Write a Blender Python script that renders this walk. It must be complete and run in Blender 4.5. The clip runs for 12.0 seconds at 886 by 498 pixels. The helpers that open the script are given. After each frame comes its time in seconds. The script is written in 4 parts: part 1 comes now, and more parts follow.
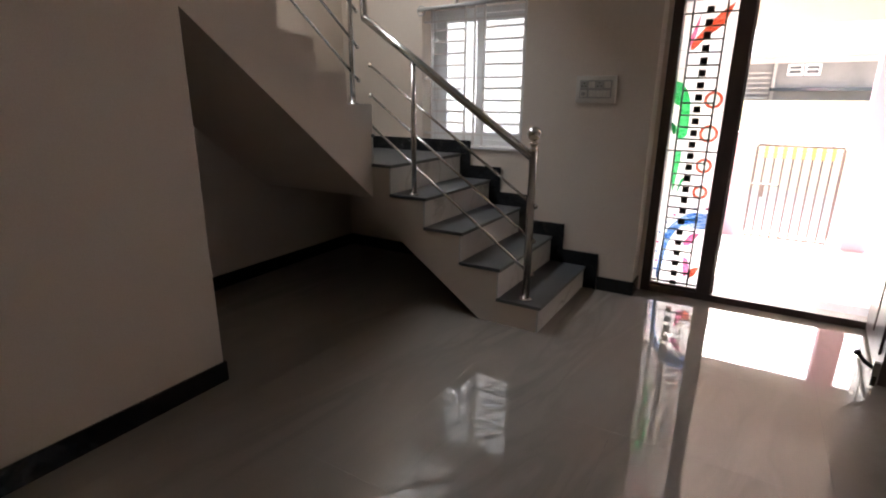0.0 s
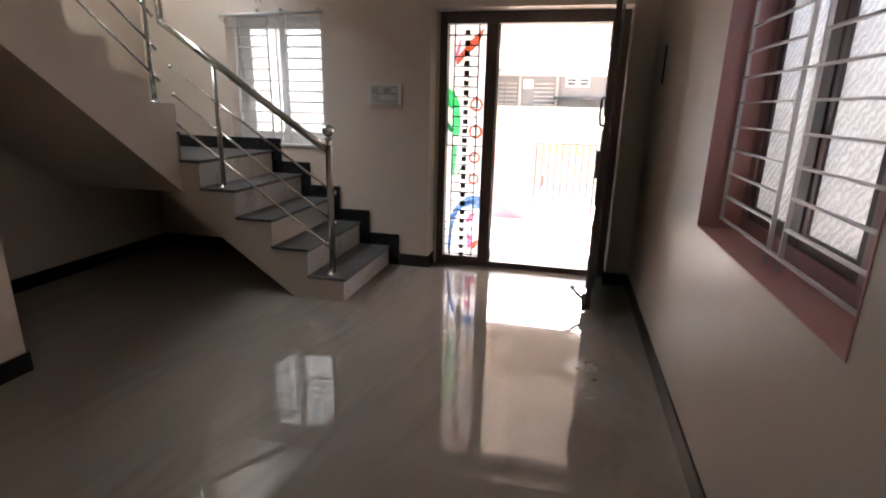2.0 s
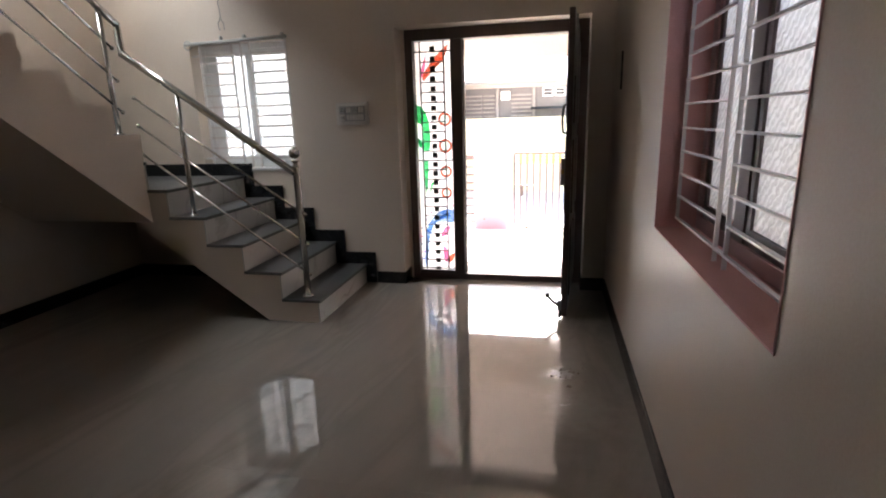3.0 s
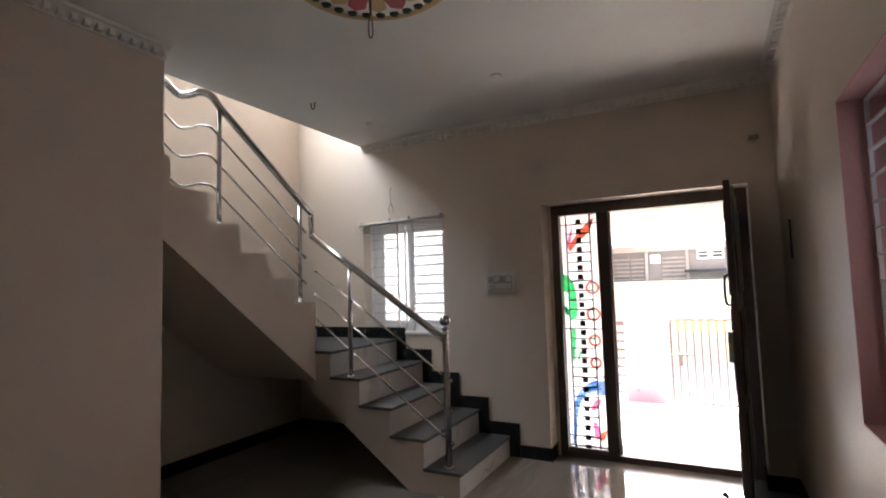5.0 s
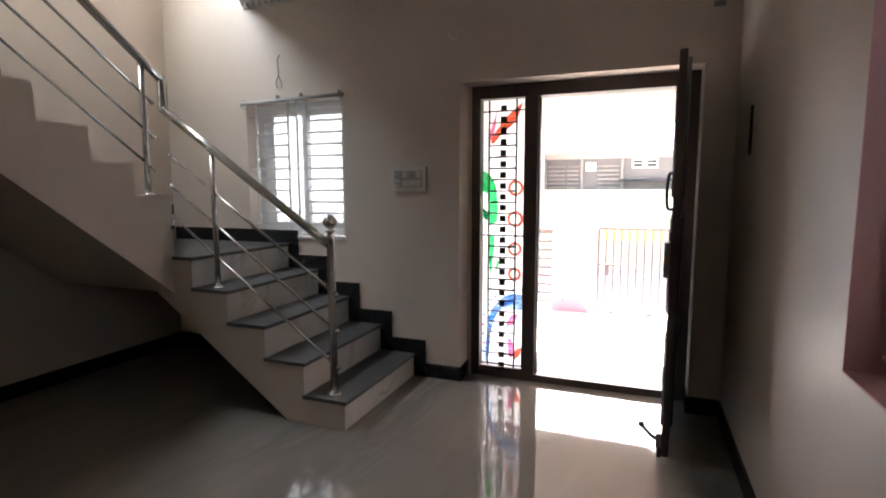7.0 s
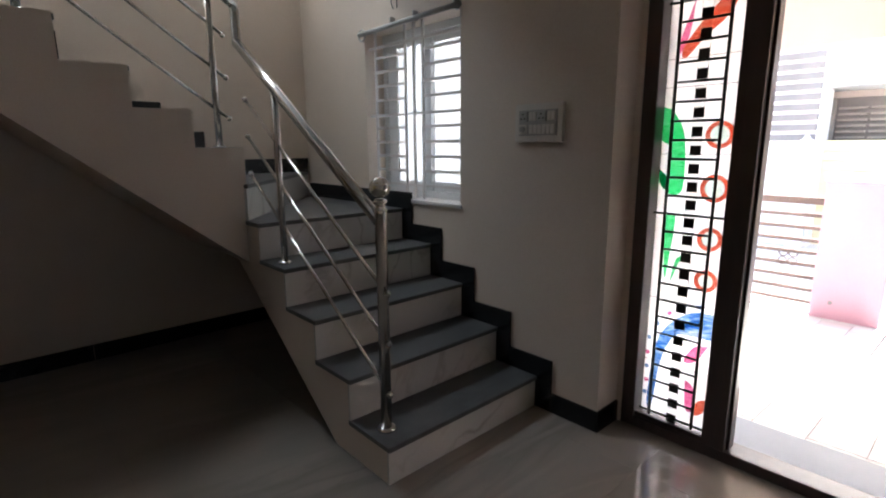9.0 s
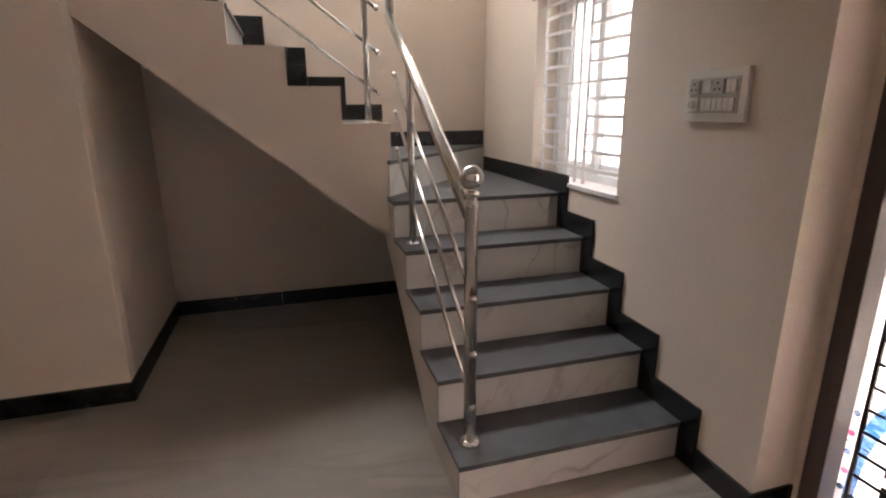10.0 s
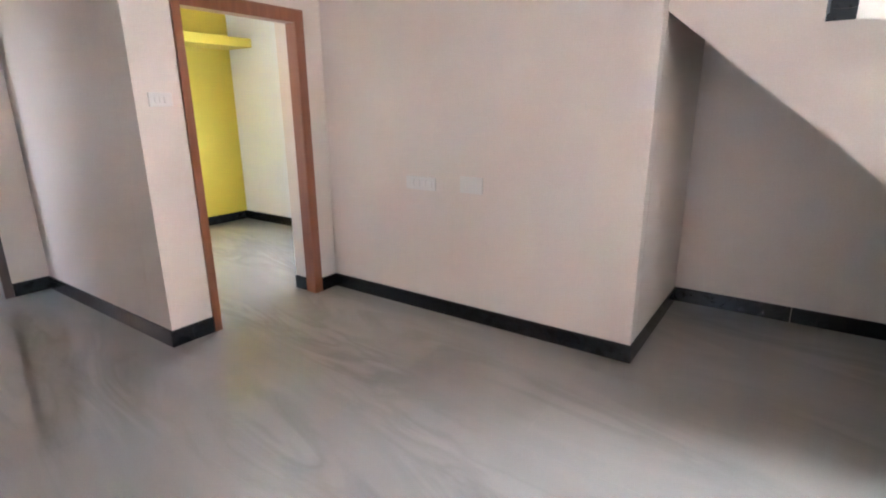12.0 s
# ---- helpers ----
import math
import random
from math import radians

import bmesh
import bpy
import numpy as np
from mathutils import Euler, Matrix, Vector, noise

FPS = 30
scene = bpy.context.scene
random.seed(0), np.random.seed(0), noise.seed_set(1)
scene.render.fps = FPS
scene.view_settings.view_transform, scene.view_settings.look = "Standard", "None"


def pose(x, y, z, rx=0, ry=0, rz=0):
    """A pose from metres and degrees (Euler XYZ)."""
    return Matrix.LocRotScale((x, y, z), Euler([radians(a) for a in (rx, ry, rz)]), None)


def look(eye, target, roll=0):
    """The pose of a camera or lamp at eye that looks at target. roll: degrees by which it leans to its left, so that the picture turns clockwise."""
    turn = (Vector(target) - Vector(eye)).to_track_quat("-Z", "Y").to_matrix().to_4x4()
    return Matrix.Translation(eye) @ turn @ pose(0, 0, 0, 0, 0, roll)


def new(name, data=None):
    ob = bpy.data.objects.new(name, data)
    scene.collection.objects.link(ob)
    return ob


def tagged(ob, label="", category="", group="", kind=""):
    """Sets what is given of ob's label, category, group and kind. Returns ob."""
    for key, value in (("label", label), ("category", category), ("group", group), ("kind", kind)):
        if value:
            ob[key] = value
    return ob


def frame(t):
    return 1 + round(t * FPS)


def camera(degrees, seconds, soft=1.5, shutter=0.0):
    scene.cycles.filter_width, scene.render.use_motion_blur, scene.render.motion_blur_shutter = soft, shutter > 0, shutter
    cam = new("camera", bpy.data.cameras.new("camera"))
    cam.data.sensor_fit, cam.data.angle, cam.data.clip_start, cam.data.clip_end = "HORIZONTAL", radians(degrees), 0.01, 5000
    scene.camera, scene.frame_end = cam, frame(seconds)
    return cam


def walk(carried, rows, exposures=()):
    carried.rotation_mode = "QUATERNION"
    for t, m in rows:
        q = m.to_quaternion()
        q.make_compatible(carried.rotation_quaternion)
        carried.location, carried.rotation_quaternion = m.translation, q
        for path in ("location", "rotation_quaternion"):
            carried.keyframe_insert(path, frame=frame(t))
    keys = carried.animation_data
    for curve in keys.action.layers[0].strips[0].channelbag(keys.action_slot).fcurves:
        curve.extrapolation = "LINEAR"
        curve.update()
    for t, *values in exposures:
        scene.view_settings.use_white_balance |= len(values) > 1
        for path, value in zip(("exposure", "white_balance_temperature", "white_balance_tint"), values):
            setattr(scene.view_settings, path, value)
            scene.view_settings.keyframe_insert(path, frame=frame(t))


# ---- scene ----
cam = camera(81.9, 12.0, soft=2.0)
PATH = [
    (0, (0.29, 0.143, 1.398), (-0.697, 1.789, 0.835), 0.4),
    (0.5, (0.47, 0.015, 1.378), (-0.56, 1.638, 0.825), -0.1),
    (1, (0.594, -0.09, 1.389), (-0.491, 1.499, 0.845), -0.6),
    (1.5, (0.703, -0.212, 1.388), (-0.088, 1.543, 0.845), 1.1),
    (2, (0.771, -0.278, 1.392), (0.337, 1.598, 0.851), 1.4),
    (2.5, (0.882, -0.264, 1.393), (0.605, 1.646, 0.87), -0.2),
    (3, (0.905, -0.248, 1.393), (0.497, 1.649, 0.906), -1.7),
    (3.5, (0.833, -0.301, 1.438), (0.094, 1.507, 1.008), -2.2),
    (3.7, (0.838, -0.32, 1.446), (0.037, 1.475, 1.081), -1.7),
    (5.3, (0.915, -0.238, 1.457), (-0.013, 1.525, 1.631), -1.6),
    (5.5, (0.926, -0.207, 1.442), (-0.002, 1.565, 1.485), -1.4),
    (6, (0.885, -0.061, 1.404), (0.007, 1.734, 1.32), -1.1),
    (6.5, (0.827, 0.184, 1.412), (0.102, 2.04, 1.239), -0.1),
    (6.7, (0.837, 0.314, 1.396), (0.133, 2.174, 1.189), -0.1),
    (8.3, (0.854, 1.373, 1.359), (-0.189, 3.053, 1.062), 0.5),
    (8.5, (0.856, 1.526, 1.351), (-0.32, 3.113, 1.038), -0.2),
    (9, (0.819, 1.851, 1.368), (-0.622, 3.18, 0.97), -0.3),
    (9.5, (0.749, 2.186, 1.394), (-0.819, 3.335, 0.923), 2.2),
    (10, (0.813, 2.447, 1.431), (-1.038, 2.99, 0.904), -0.4),
    (10.5, (0.867, 2.532, 1.472), (-1.048, 2.614, 0.902), 0.0),
    (11, (0.86, 2.487, 1.488), (-1.03, 2.207, 0.896), -0.8),
    (11.5, (0.863, 2.34, 1.427), (-0.903, 1.578, 0.878), -1.3),
    (12, (0.863, 2.216, 1.406), (-0.714, 1.111, 0.866), -0.4),
]
EXPOSURES = [(0.0, 3.60, 6600, 12), (1.2, 3.94, 6700, 12), (2.5, 3.78, 6600, 11), (3.5, 3.62, 6500, 10), (5.5, 3.70, 6500, 12), (6.5, 3.80, 6400, 11), (8.5, 3.12, 6150, 8), (9.5, 3.44, 6150, 8), (10.0, 4.52, 7100, 17), (10.5, 4.92, 7300, 18), (11.0, 4.98, 7500, 19), (11.5, 5.68, 6600, 14), (12.0, 6.32, 5550, 7)]
walk(cam, [(t, look(eye, target, roll)) for t, eye, target, roll in PATH], EXPOSURES)

# ---- light: a hazy bright sky, the sun high over the street ----
world = bpy.data.worlds.new("world")
scene.world = world
world.use_nodes = True
sky = world.node_tree.nodes.new("ShaderNodeTexSky")
sky.sky_type, sky.sun_disc = "NISHITA", False
sky.sun_elevation, sky.sun_rotation = radians(42), 0.0
sky.air_density, sky.dust_density = 1.0, 3.0
world.node_tree.links.new(sky.outputs[0], world.node_tree.nodes["Background"].inputs[0])
world.node_tree.nodes["Background"].inputs[1].default_value = 0.15
sun = new("sun", bpy.data.lights.new("sun", "SUN"))
sun.data.energy, sun.data.angle, sun.data.color = 5.0, radians(0.5), (1.0, 0.95, 0.88)
sun.matrix_world = look((0, 0, 0), (0.0, -0.743, -0.669))


def sky_lamp(name, eye, target, w, h, watts, colour=(0.93, 0.96, 1.0)):
    """Daylight that stands in a window's opening."""
    data = bpy.data.lights.new(name, "AREA")
    data.shape, data.size, data.size_y, data.energy, data.color = "RECTANGLE", w, h, watts, colour
    ob = new(name, data)
    ob.matrix_world = look(eye, target)
    return ob


STAIR_W, PINK_W, UPPER_W, BED_W = 1.0, 0.44, 13.5, 0.25
sky_lamp("daylight_stair_window", (-1.73, 4.35, 1.56), (-1.73, 3.0, 1.5), 0.9, 1.05, STAIR_W)
sky_lamp("daylight_side_window", (1.75, 1.35, 1.5), (0.5, 1.35, 1.4), 1.2, 1.1, PINK_W, (1.0, 0.97, 0.95))
sky_lamp("daylight_upper_window", (-3.2, 2.7, 4.2), (-1.5, 2.7, 3.2), 1.6, 1.4, UPPER_W, (0.86, 0.95, 1.0))
sky_lamp("daylight_bedroom_window", (-3.2, -1.75, 1.5), (-1.9, -1.75, 0.5), 0.85, 0.75, BED_W, (0.78, 0.94, 1.0))
# Fill lamp at an added, unseen opening, to brighten the passage.
sky_lamp("fill_passage", (1.45, -3.45, 1.5), (0.0, -3.4, 1.2), 0.9, 1.0, 0.15, (0.90, 0.94, 1.0))


# ---- materials ----
def material(name, colour, rough=0.6, metal=0.0, vary=0.08, scale=6.0, grain=0.02, grain_scale=180.0, rough_vary=0.08, spec=0.5, tint=None):
    """A surface with slow stains, fine grain and a little relief."""
    m = bpy.data.materials.new(name)
    m.use_nodes = True
    nt = m.node_tree
    n, l = nt.nodes, nt.links
    b = n["Principled BSDF"]
    b.inputs["Metallic"].default_value = metal
    b.inputs["Specular IOR Level"].default_value = spec
    co = n.new("ShaderNodeTexCoord")
    big = n.new("ShaderNodeTexNoise")
    big.inputs["Scale"].default_value, big.inputs["Detail"].default_value = scale, 5
    fine = n.new("ShaderNodeTexNoise")
    fine.inputs["Scale"].default_value, fine.inputs["Detail"].default_value = grain_scale, 3
    l.new(co.outputs["Object"], big.inputs["Vector"])
    l.new(co.outputs["Object"], fine.inputs["Vector"])
    ramp = n.new("ShaderNodeMix")
    ramp.data_type = "RGBA"
    dark = tint or tuple(c * (1 - 2.2 * vary) for c in colour)
    ramp.inputs["A"].default_value, ramp.inputs["B"].default_value = (*dark, 1), (*[min(1, c * (1 + vary)) for c in colour], 1)
    l.new(big.outputs["Fac"], ramp.inputs["Factor"])
    speck = n.new("ShaderNodeMix")
    speck.data_type, speck.blend_type = "RGBA", "OVERLAY"
    speck.inputs["Factor"].default_value = 0.12
    l.new(ramp.outputs["Result"], speck.inputs["A"])
    l.new(fine.outputs["Fac"], speck.inputs["B"])
    l.new(speck.outputs["Result"], b.inputs["Base Color"])
    rr = n.new("ShaderNodeMapRange")
    rr.inputs["To Min"].default_value, rr.inputs["To Max"].default_value = max(0.02, rough - rough_vary), min(1, rough + rough_vary)
    l.new(big.outputs["Fac"], rr.inputs["Value"])
    l.new(rr.outputs["Result"], b.inputs["Roughness"])
    if grain:
        bump = n.new("ShaderNodeBump")
        bump.inputs["Strength"].default_value, bump.inputs["Distance"].default_value = 0.5, grain * 0.05
        l.new(fine.outputs["Fac"], bump.inputs["Height"])
        l.new(bump.outputs["Normal"], b.inputs["Normal"])
    return m


def marble(name, base, vein, rough, scale=1.0, amount=0.6, sharp=0.06, cloud=0.25, stretch=(1, 1, 1), spec=0.5, turn=0.6, gap=0.42):
    """Polished stone or glazed tile with soft clouds and thin diagonal veins."""
    m = material(name, base, rough, vary=0.03, scale=2.0, grain=0.0, rough_vary=0.01, spec=spec)
    n, l = m.node_tree.nodes, m.node_tree.links
    b = n["Principled BSDF"]
    old = b.inputs["Base Color"].links[0].from_socket
    co = n.new("ShaderNodeTexCoord")
    mp = n.new("ShaderNodeMapping")
    mp.vector_type = "TEXTURE"
    mp.inputs["Rotation"].default_value, mp.inputs["Scale"].default_value = (0.0, turn, turn), stretch
    l.new(co.outputs["Object"], mp.inputs["Vector"])
    no = n.new("ShaderNodeTexNoise")
    no.inputs["Scale"].default_value, no.inputs["Detail"].default_value, no.inputs["Distortion"].default_value = 1.3 * scale, 7, 1.6
    l.new(mp.outputs["Vector"], no.inputs["Vector"])
    sub = n.new("ShaderNodeMath")
    sub.operation = "SUBTRACT"
    sub.inputs[1].default_value = 0.5
    l.new(no.outputs["Fac"], sub.inputs[0])
    ab = n.new("ShaderNodeMath")
    ab.operation = "ABSOLUTE"
    l.new(sub.outputs[0], ab.inputs[0])
    line = n.new("ShaderNodeMapRange")
    line.inputs["From Max"].default_value, line.inputs["To Min"].default_value, line.inputs["To Max"].default_value = sharp, 1.0, 0.0
    l.new(ab.outputs[0], line.inputs["Value"])
    where = n.new("ShaderNodeTexNoise")
    where.inputs["Scale"].default_value, where.inputs["Detail"].default_value = 0.9 * scale, 2
    l.new(mp.outputs["Vector"], where.inputs["Vector"])
    gate = n.new("ShaderNodeMapRange")
    gate.inputs["From Min"].default_value, gate.inputs["From Max"].default_value = gap, gap + 0.24
    l.new(where.outputs["Fac"], gate.inputs["Value"])
    f = n.new("ShaderNodeMath")
    f.operation = "MULTIPLY"
    l.new(line.outputs["Result"], f.inputs[0])
    l.new(gate.outputs["Result"], f.inputs[1])
    g = n.new("ShaderNodeMath")
    g.operation = "MULTIPLY_ADD"
    g.inputs[1].default_value = amount
    l.new(f.outputs[0], g.inputs[0])
    cl = n.new("ShaderNodeMath")
    cl.operation = "MULTIPLY"
    cl.inputs[1].default_value = cloud * 0.5
    l.new(no.outputs["Fac"], cl.inputs[0])
    l.new(cl.outputs[0], g.inputs[2])
    mix = n.new("ShaderNodeMix")
    mix.data_type = "RGBA"
    mix.inputs["B"].default_value = (*vein, 1)
    l.new(g.outputs[0], mix.inputs["Factor"])
    l.new(old, mix.inputs["A"])
    l.new(mix.outputs["Result"], b.inputs["Base Color"])
    return m


def wood(name, dark, light, rough=0.4, scale=1.0, axis=2):
    m = material(name, light, rough, vary=0.1, scale=4, grain=0.01, grain_scale=220)
    n, l = m.node_tree.nodes, m.node_tree.links
    b = n["Principled BSDF"]
    co = n.new("ShaderNodeTexCoord")
    mp = n.new("ShaderNodeMapping")
    s = [26.0 * scale] * 3
    s[axis] = 1.6 * scale
    mp.inputs["Scale"].default_value = s
    l.new(co.outputs["Object"], mp.inputs["Vector"])
    no = n.new("ShaderNodeTexNoise")
    no.inputs["Scale"].default_value, no.inputs["Detail"].default_value, no.inputs["Distortion"].default_value = 1.0, 6, 0.8
    l.new(mp.outputs["Vector"], no.inputs["Vector"])
    mix = n.new("ShaderNodeMix")
    mix.data_type = "RGBA"
    mix.inputs["A"].default_value, mix.inputs["B"].default_value = (*dark, 1), (*light, 1)
    l.new(no.outputs["Fac"], mix.inputs["Factor"])
    l.new(mix.outputs["Result"], b.inputs["Base Color"])
    return m


def glass(name, colour=(1, 1, 1), frost=0.0, rough=0.05, ripple=0.0, streak=0.0):
    """A thin pane: clear glass that lets light straight through, or a frosted, coloured one that spreads it."""
    m = bpy.data.materials.new(name)
    m.use_nodes = True
    n, l = m.node_tree.nodes, m.node_tree.links
    n.remove(n["Principled BSDF"])
    out = n["Material Output"]
    tr = n.new("ShaderNodeBsdfTransparent")
    tr.inputs[0].default_value = (*colour, 1)
    tl = n.new("ShaderNodeBsdfTranslucent")
    tl.inputs[0].default_value = (*colour, 1)
    gl = n.new("ShaderNodeBsdfGlossy")
    gl.inputs["Roughness"].default_value = rough
    a = n.new("ShaderNodeMixShader")
    a.inputs[0].default_value = frost
    l.new(tr.outputs[0], a.inputs[1])
    l.new(tl.outputs[0], a.inputs[2])
    if streak:
        sc = n.new("ShaderNodeTexCoord")
        sm = n.new("ShaderNodeMapping")
        sm.inputs["Rotation"].default_value, sm.inputs["Scale"].default_value = (0, 0.6, 0), (14, 14, 60)
        sn = n.new("ShaderNodeTexNoise")
        sn.inputs["Scale"].default_value, sn.inputs["Detail"].default_value, sn.inputs["Distortion"].default_value = 1.0, 4, 1.2
        mr = n.new("ShaderNodeMapRange")
        mr.inputs["From Min"].default_value, mr.inputs["From Max"].default_value = 0.4, 0.7
        mc = n.new("ShaderNodeMix")
        mc.data_type = "RGBA"
        mc.inputs["A"].default_value, mc.inputs["B"].default_value = (*colour, 1), (*[c + (1 - c) * streak for c in colour], 1)
        l.new(sc.outputs["Object"], sm.inputs["Vector"])
        l.new(sm.outputs["Vector"], sn.inputs["Vector"])
        l.new(sn.outputs["Fac"], mr.inputs["Value"])
        l.new(mr.outputs["Result"], mc.inputs["Factor"])
        l.new(mc.outputs["Result"], tr.inputs[0])
        l.new(mc.outputs["Result"], tl.inputs[0])
    fr = n.new("ShaderNodeFresnel")
    fr.inputs["IOR"].default_value = 1.45
    c = n.new("ShaderNodeMixShader")
    l.new(fr.outputs[0], c.inputs[0])
    l.new(a.outputs[0], c.inputs[1])
    l.new(gl.outputs[0], c.inputs[2])
    l.new(c.outputs[0], out.inputs[0])
    if ripple:
        co = n.new("ShaderNodeTexCoord")
        v = n.new("ShaderNodeTexWave")
        v.bands_direction = "DIAGONAL"
        v.inputs["Scale"].default_value, v.inputs["Distortion"].default_value = 16, 6.0
        v.inputs["Detail"].default_value, v.inputs["Detail Scale"].default_value = 3, 2.5
        l.new(co.outputs["Object"], v.inputs["Vector"])
        bump = n.new("ShaderNodeBump")
        bump.inputs["Strength"].default_value, bump.inputs["Distance"].default_value = 1.0, ripple
        l.new(v.outputs["Fac"], bump.inputs["Height"])
        l.new(bump.outputs["Normal"], gl.inputs["Normal"])
        l.new(bump.outputs["Normal"], tl.inputs["Normal"])
        mr = n.new("ShaderNodeMapRange")
        mr.inputs["To Min"].default_value, mr.inputs["To Max"].default_value = max(0, frost - 0.12), min(1, frost + 0.12)
        mr.inputs["From Max"].default_value = 1.0
        l.new(v.outputs["Fac"], mr.inputs["Value"])
        l.new(mr.outputs["Result"], a.inputs[0])
    return m


CREAM = material("cream_wall_paint", (0.68, 0.575, 0.485), 0.40, vary=0.05, scale=1.7, grain=0.02, grain_scale=140, spec=0.45)
WHITE_WALL = material("white_wall_paint", (0.78, 0.76, 0.74), 0.6, vary=0.03, scale=1.7, grain=0.05, grain_scale=140, spec=0.35)
YELLOW = material("yellow_wall_paint", (0.54, 0.43, 0.05), 0.6, vary=0.04, scale=2, grain=0.05, grain_scale=140, spec=0.3)
CEIL = material("ceiling_paint", (0.74, 0.72, 0.69), 0.75, vary=0.04, scale=1.2, grain=0.05, grain_scale=120, spec=0.25)
PLASTER = material("plaster_moulding", (0.76, 0.73, 0.68), 0.7, vary=0.06, scale=8, grain=0.05)
PINK = material("pink_paint", (0.62, 0.33, 0.31), 0.55, vary=0.05, scale=3, grain=0.04, spec=0.35)
PINK_OUT = material("pale_pink_paint", (0.61, 0.34, 0.40), 0.65, vary=0.05, scale=3, grain=0.05)
FLOOR = marble("polished_floor_tile", (0.305, 0.266, 0.226), (0.15, 0.128, 0.106), 0.012, scale=1.5, amount=0.34, sharp=0.10, cloud=0.75, stretch=(0.55, 2.6, 1.0), spec=0.68, turn=-0.12)


def floor_marks(m, marks):
    """Dust smears at their places on the floor: (x, y, length, breadth, turn, colour, strength)."""
    n, l = m.node_tree.nodes, m.node_tree.links
    b = n["Principled BSDF"]
    for x, y, rx, ry, turn, colour, strength in marks:
        old = b.inputs["Base Color"].links[0].from_socket
        rough = b.inputs["Roughness"].links[0].from_socket
        co = n.new("ShaderNodeTexCoord")
        sh = n.new("ShaderNodeVectorMath")
        sh.operation = "SUBTRACT"
        sh.inputs[1].default_value = (x, y, 0)
        l.new(co.outputs["Object"], sh.inputs[0])
        mp = n.new("ShaderNodeMapping")
        mp.inputs["Rotation"].default_value, mp.inputs["Scale"].default_value = (0, 0, radians(turn)), (1 / rx, 1 / ry, 1)
        l.new(sh.outputs[0], mp.inputs["Vector"])
        ln = n.new("ShaderNodeVectorMath")
        ln.operation = "LENGTH"
        l.new(mp.outputs["Vector"], ln.inputs[0])
        no = n.new("ShaderNodeTexNoise")
        no.inputs["Scale"].default_value, no.inputs["Detail"].default_value = 14, 5
        l.new(co.outputs["Object"], no.inputs["Vector"])
        add = n.new("ShaderNodeMath")
        add.operation = "ADD"
        l.new(ln.outputs["Value"], add.inputs[0])
        l.new(no.outputs["Fac"], add.inputs[1])
        mr = n.new("ShaderNodeMapRange")
        mr.inputs["From Min"].default_value, mr.inputs["From Max"].default_value = 0.75, 1.35
        mr.inputs["To Min"].default_value, mr.inputs["To Max"].default_value = strength, 0.0
        l.new(add.outputs[0], mr.inputs["Value"])
        mix = n.new("ShaderNodeMix")
        mix.data_type = "RGBA"
        mix.inputs["B"].default_value = (*colour, 1)
        l.new(mr.outputs["Result"], mix.inputs["Factor"])
        l.new(old, mix.inputs["A"])
        l.new(mix.outputs["Result"], b.inputs["Base Color"])
        rm = n.new("ShaderNodeMix")
        rm.inputs["B"].default_value = 0.6
        l.new(mr.outputs["Result"], rm.inputs["Factor"])
        l.new(rough, rm.inputs["A"])
        l.new(rm.outputs["Result"], b.inputs["Roughness"])


# The last, long mark is dust, kept pale to brighten the dim floor there.
floor_marks(FLOOR, [(0.97, 2.17, 0.10, 0.20, 25, (0.46, 0.43, 0.40), 0.2), (0.98, 2.42, 0.16, 0.13, 0, (0.16, 0.12, 0.10), 0.45), (1.08, 2.05, 0.22, 0.3, -20, (0.42, 0.39, 0.35), 0.25), (1.14, 2.5, 0.34, 1.5, 0, (0.40, 0.37, 0.335), 0.20)])


def lay_by_place(m):
    """Let the pattern run on from tile to tile by its place in the house."""
    n, l = m.node_tree.nodes, m.node_tree.links
    geo = n.new("ShaderNodeNewGeometry")
    for link in [k for k in l if k.from_node.bl_idname == "ShaderNodeTexCoord"]:
        l.new(geo.outputs["Position"], link.to_socket)


lay_by_place(FLOOR)
GROUT = material("beige_joint_grout", (0.22, 0.19, 0.165), 0.5, vary=0.1, scale=8, grain=0.02)
RISER = marble("white_veined_riser_tile", (0.66, 0.64, 0.61), (0.27, 0.24, 0.21), 0.16, scale=1.25, amount=0.85, sharp=0.03, cloud=0.2, stretch=(1, 1, 1), turn=0.7, gap=0.45)
GRANITE = material("grey_granite", (0.088, 0.086, 0.085), 0.38, vary=0.28, scale=14, grain=0.03, grain_scale=260, rough_vary=0.1)
BLACK_STONE = material("black_granite_skirting", (0.016, 0.016, 0.017), 0.22, vary=0.15, scale=20, grain=0.004, grain_scale=400, rough_vary=0.08)
STEEL = material("polished_stainless_steel", (0.62, 0.60, 0.57), 0.18, 1.0, vary=0.04, scale=30, grain=0.0, rough_vary=0.06)
DARK_WOOD = wood("dark_stained_wood", (0.042, 0.027, 0.025), (0.10, 0.064, 0.058), 0.35)
RED_WOOD = wood("red_brown_polished_wood", (0.15, 0.045, 0.018), (0.30, 0.105, 0.045), 0.35)
IRON = material("black_painted_iron", (0.03, 0.028, 0.027), 0.45, 0.2, vary=0.1, grain=0.01)
WHITE_IRON = material("white_painted_iron", (0.72, 0.68, 0.66), 0.4, vary=0.05, scale=12, grain=0.02)
UPVC = material("white_window_profile", (0.80, 0.80, 0.80), 0.35, vary=0.03, scale=6, grain=0.0)
PLATE = material("ivory_switch_plastic", (0.66, 0.61, 0.55), 0.35, vary=0.02, grain=0.0)
PLATE_GREY = material("grey_switch_plastic", (0.42, 0.40, 0.37), 0.4, vary=0.04, grain=0.0)
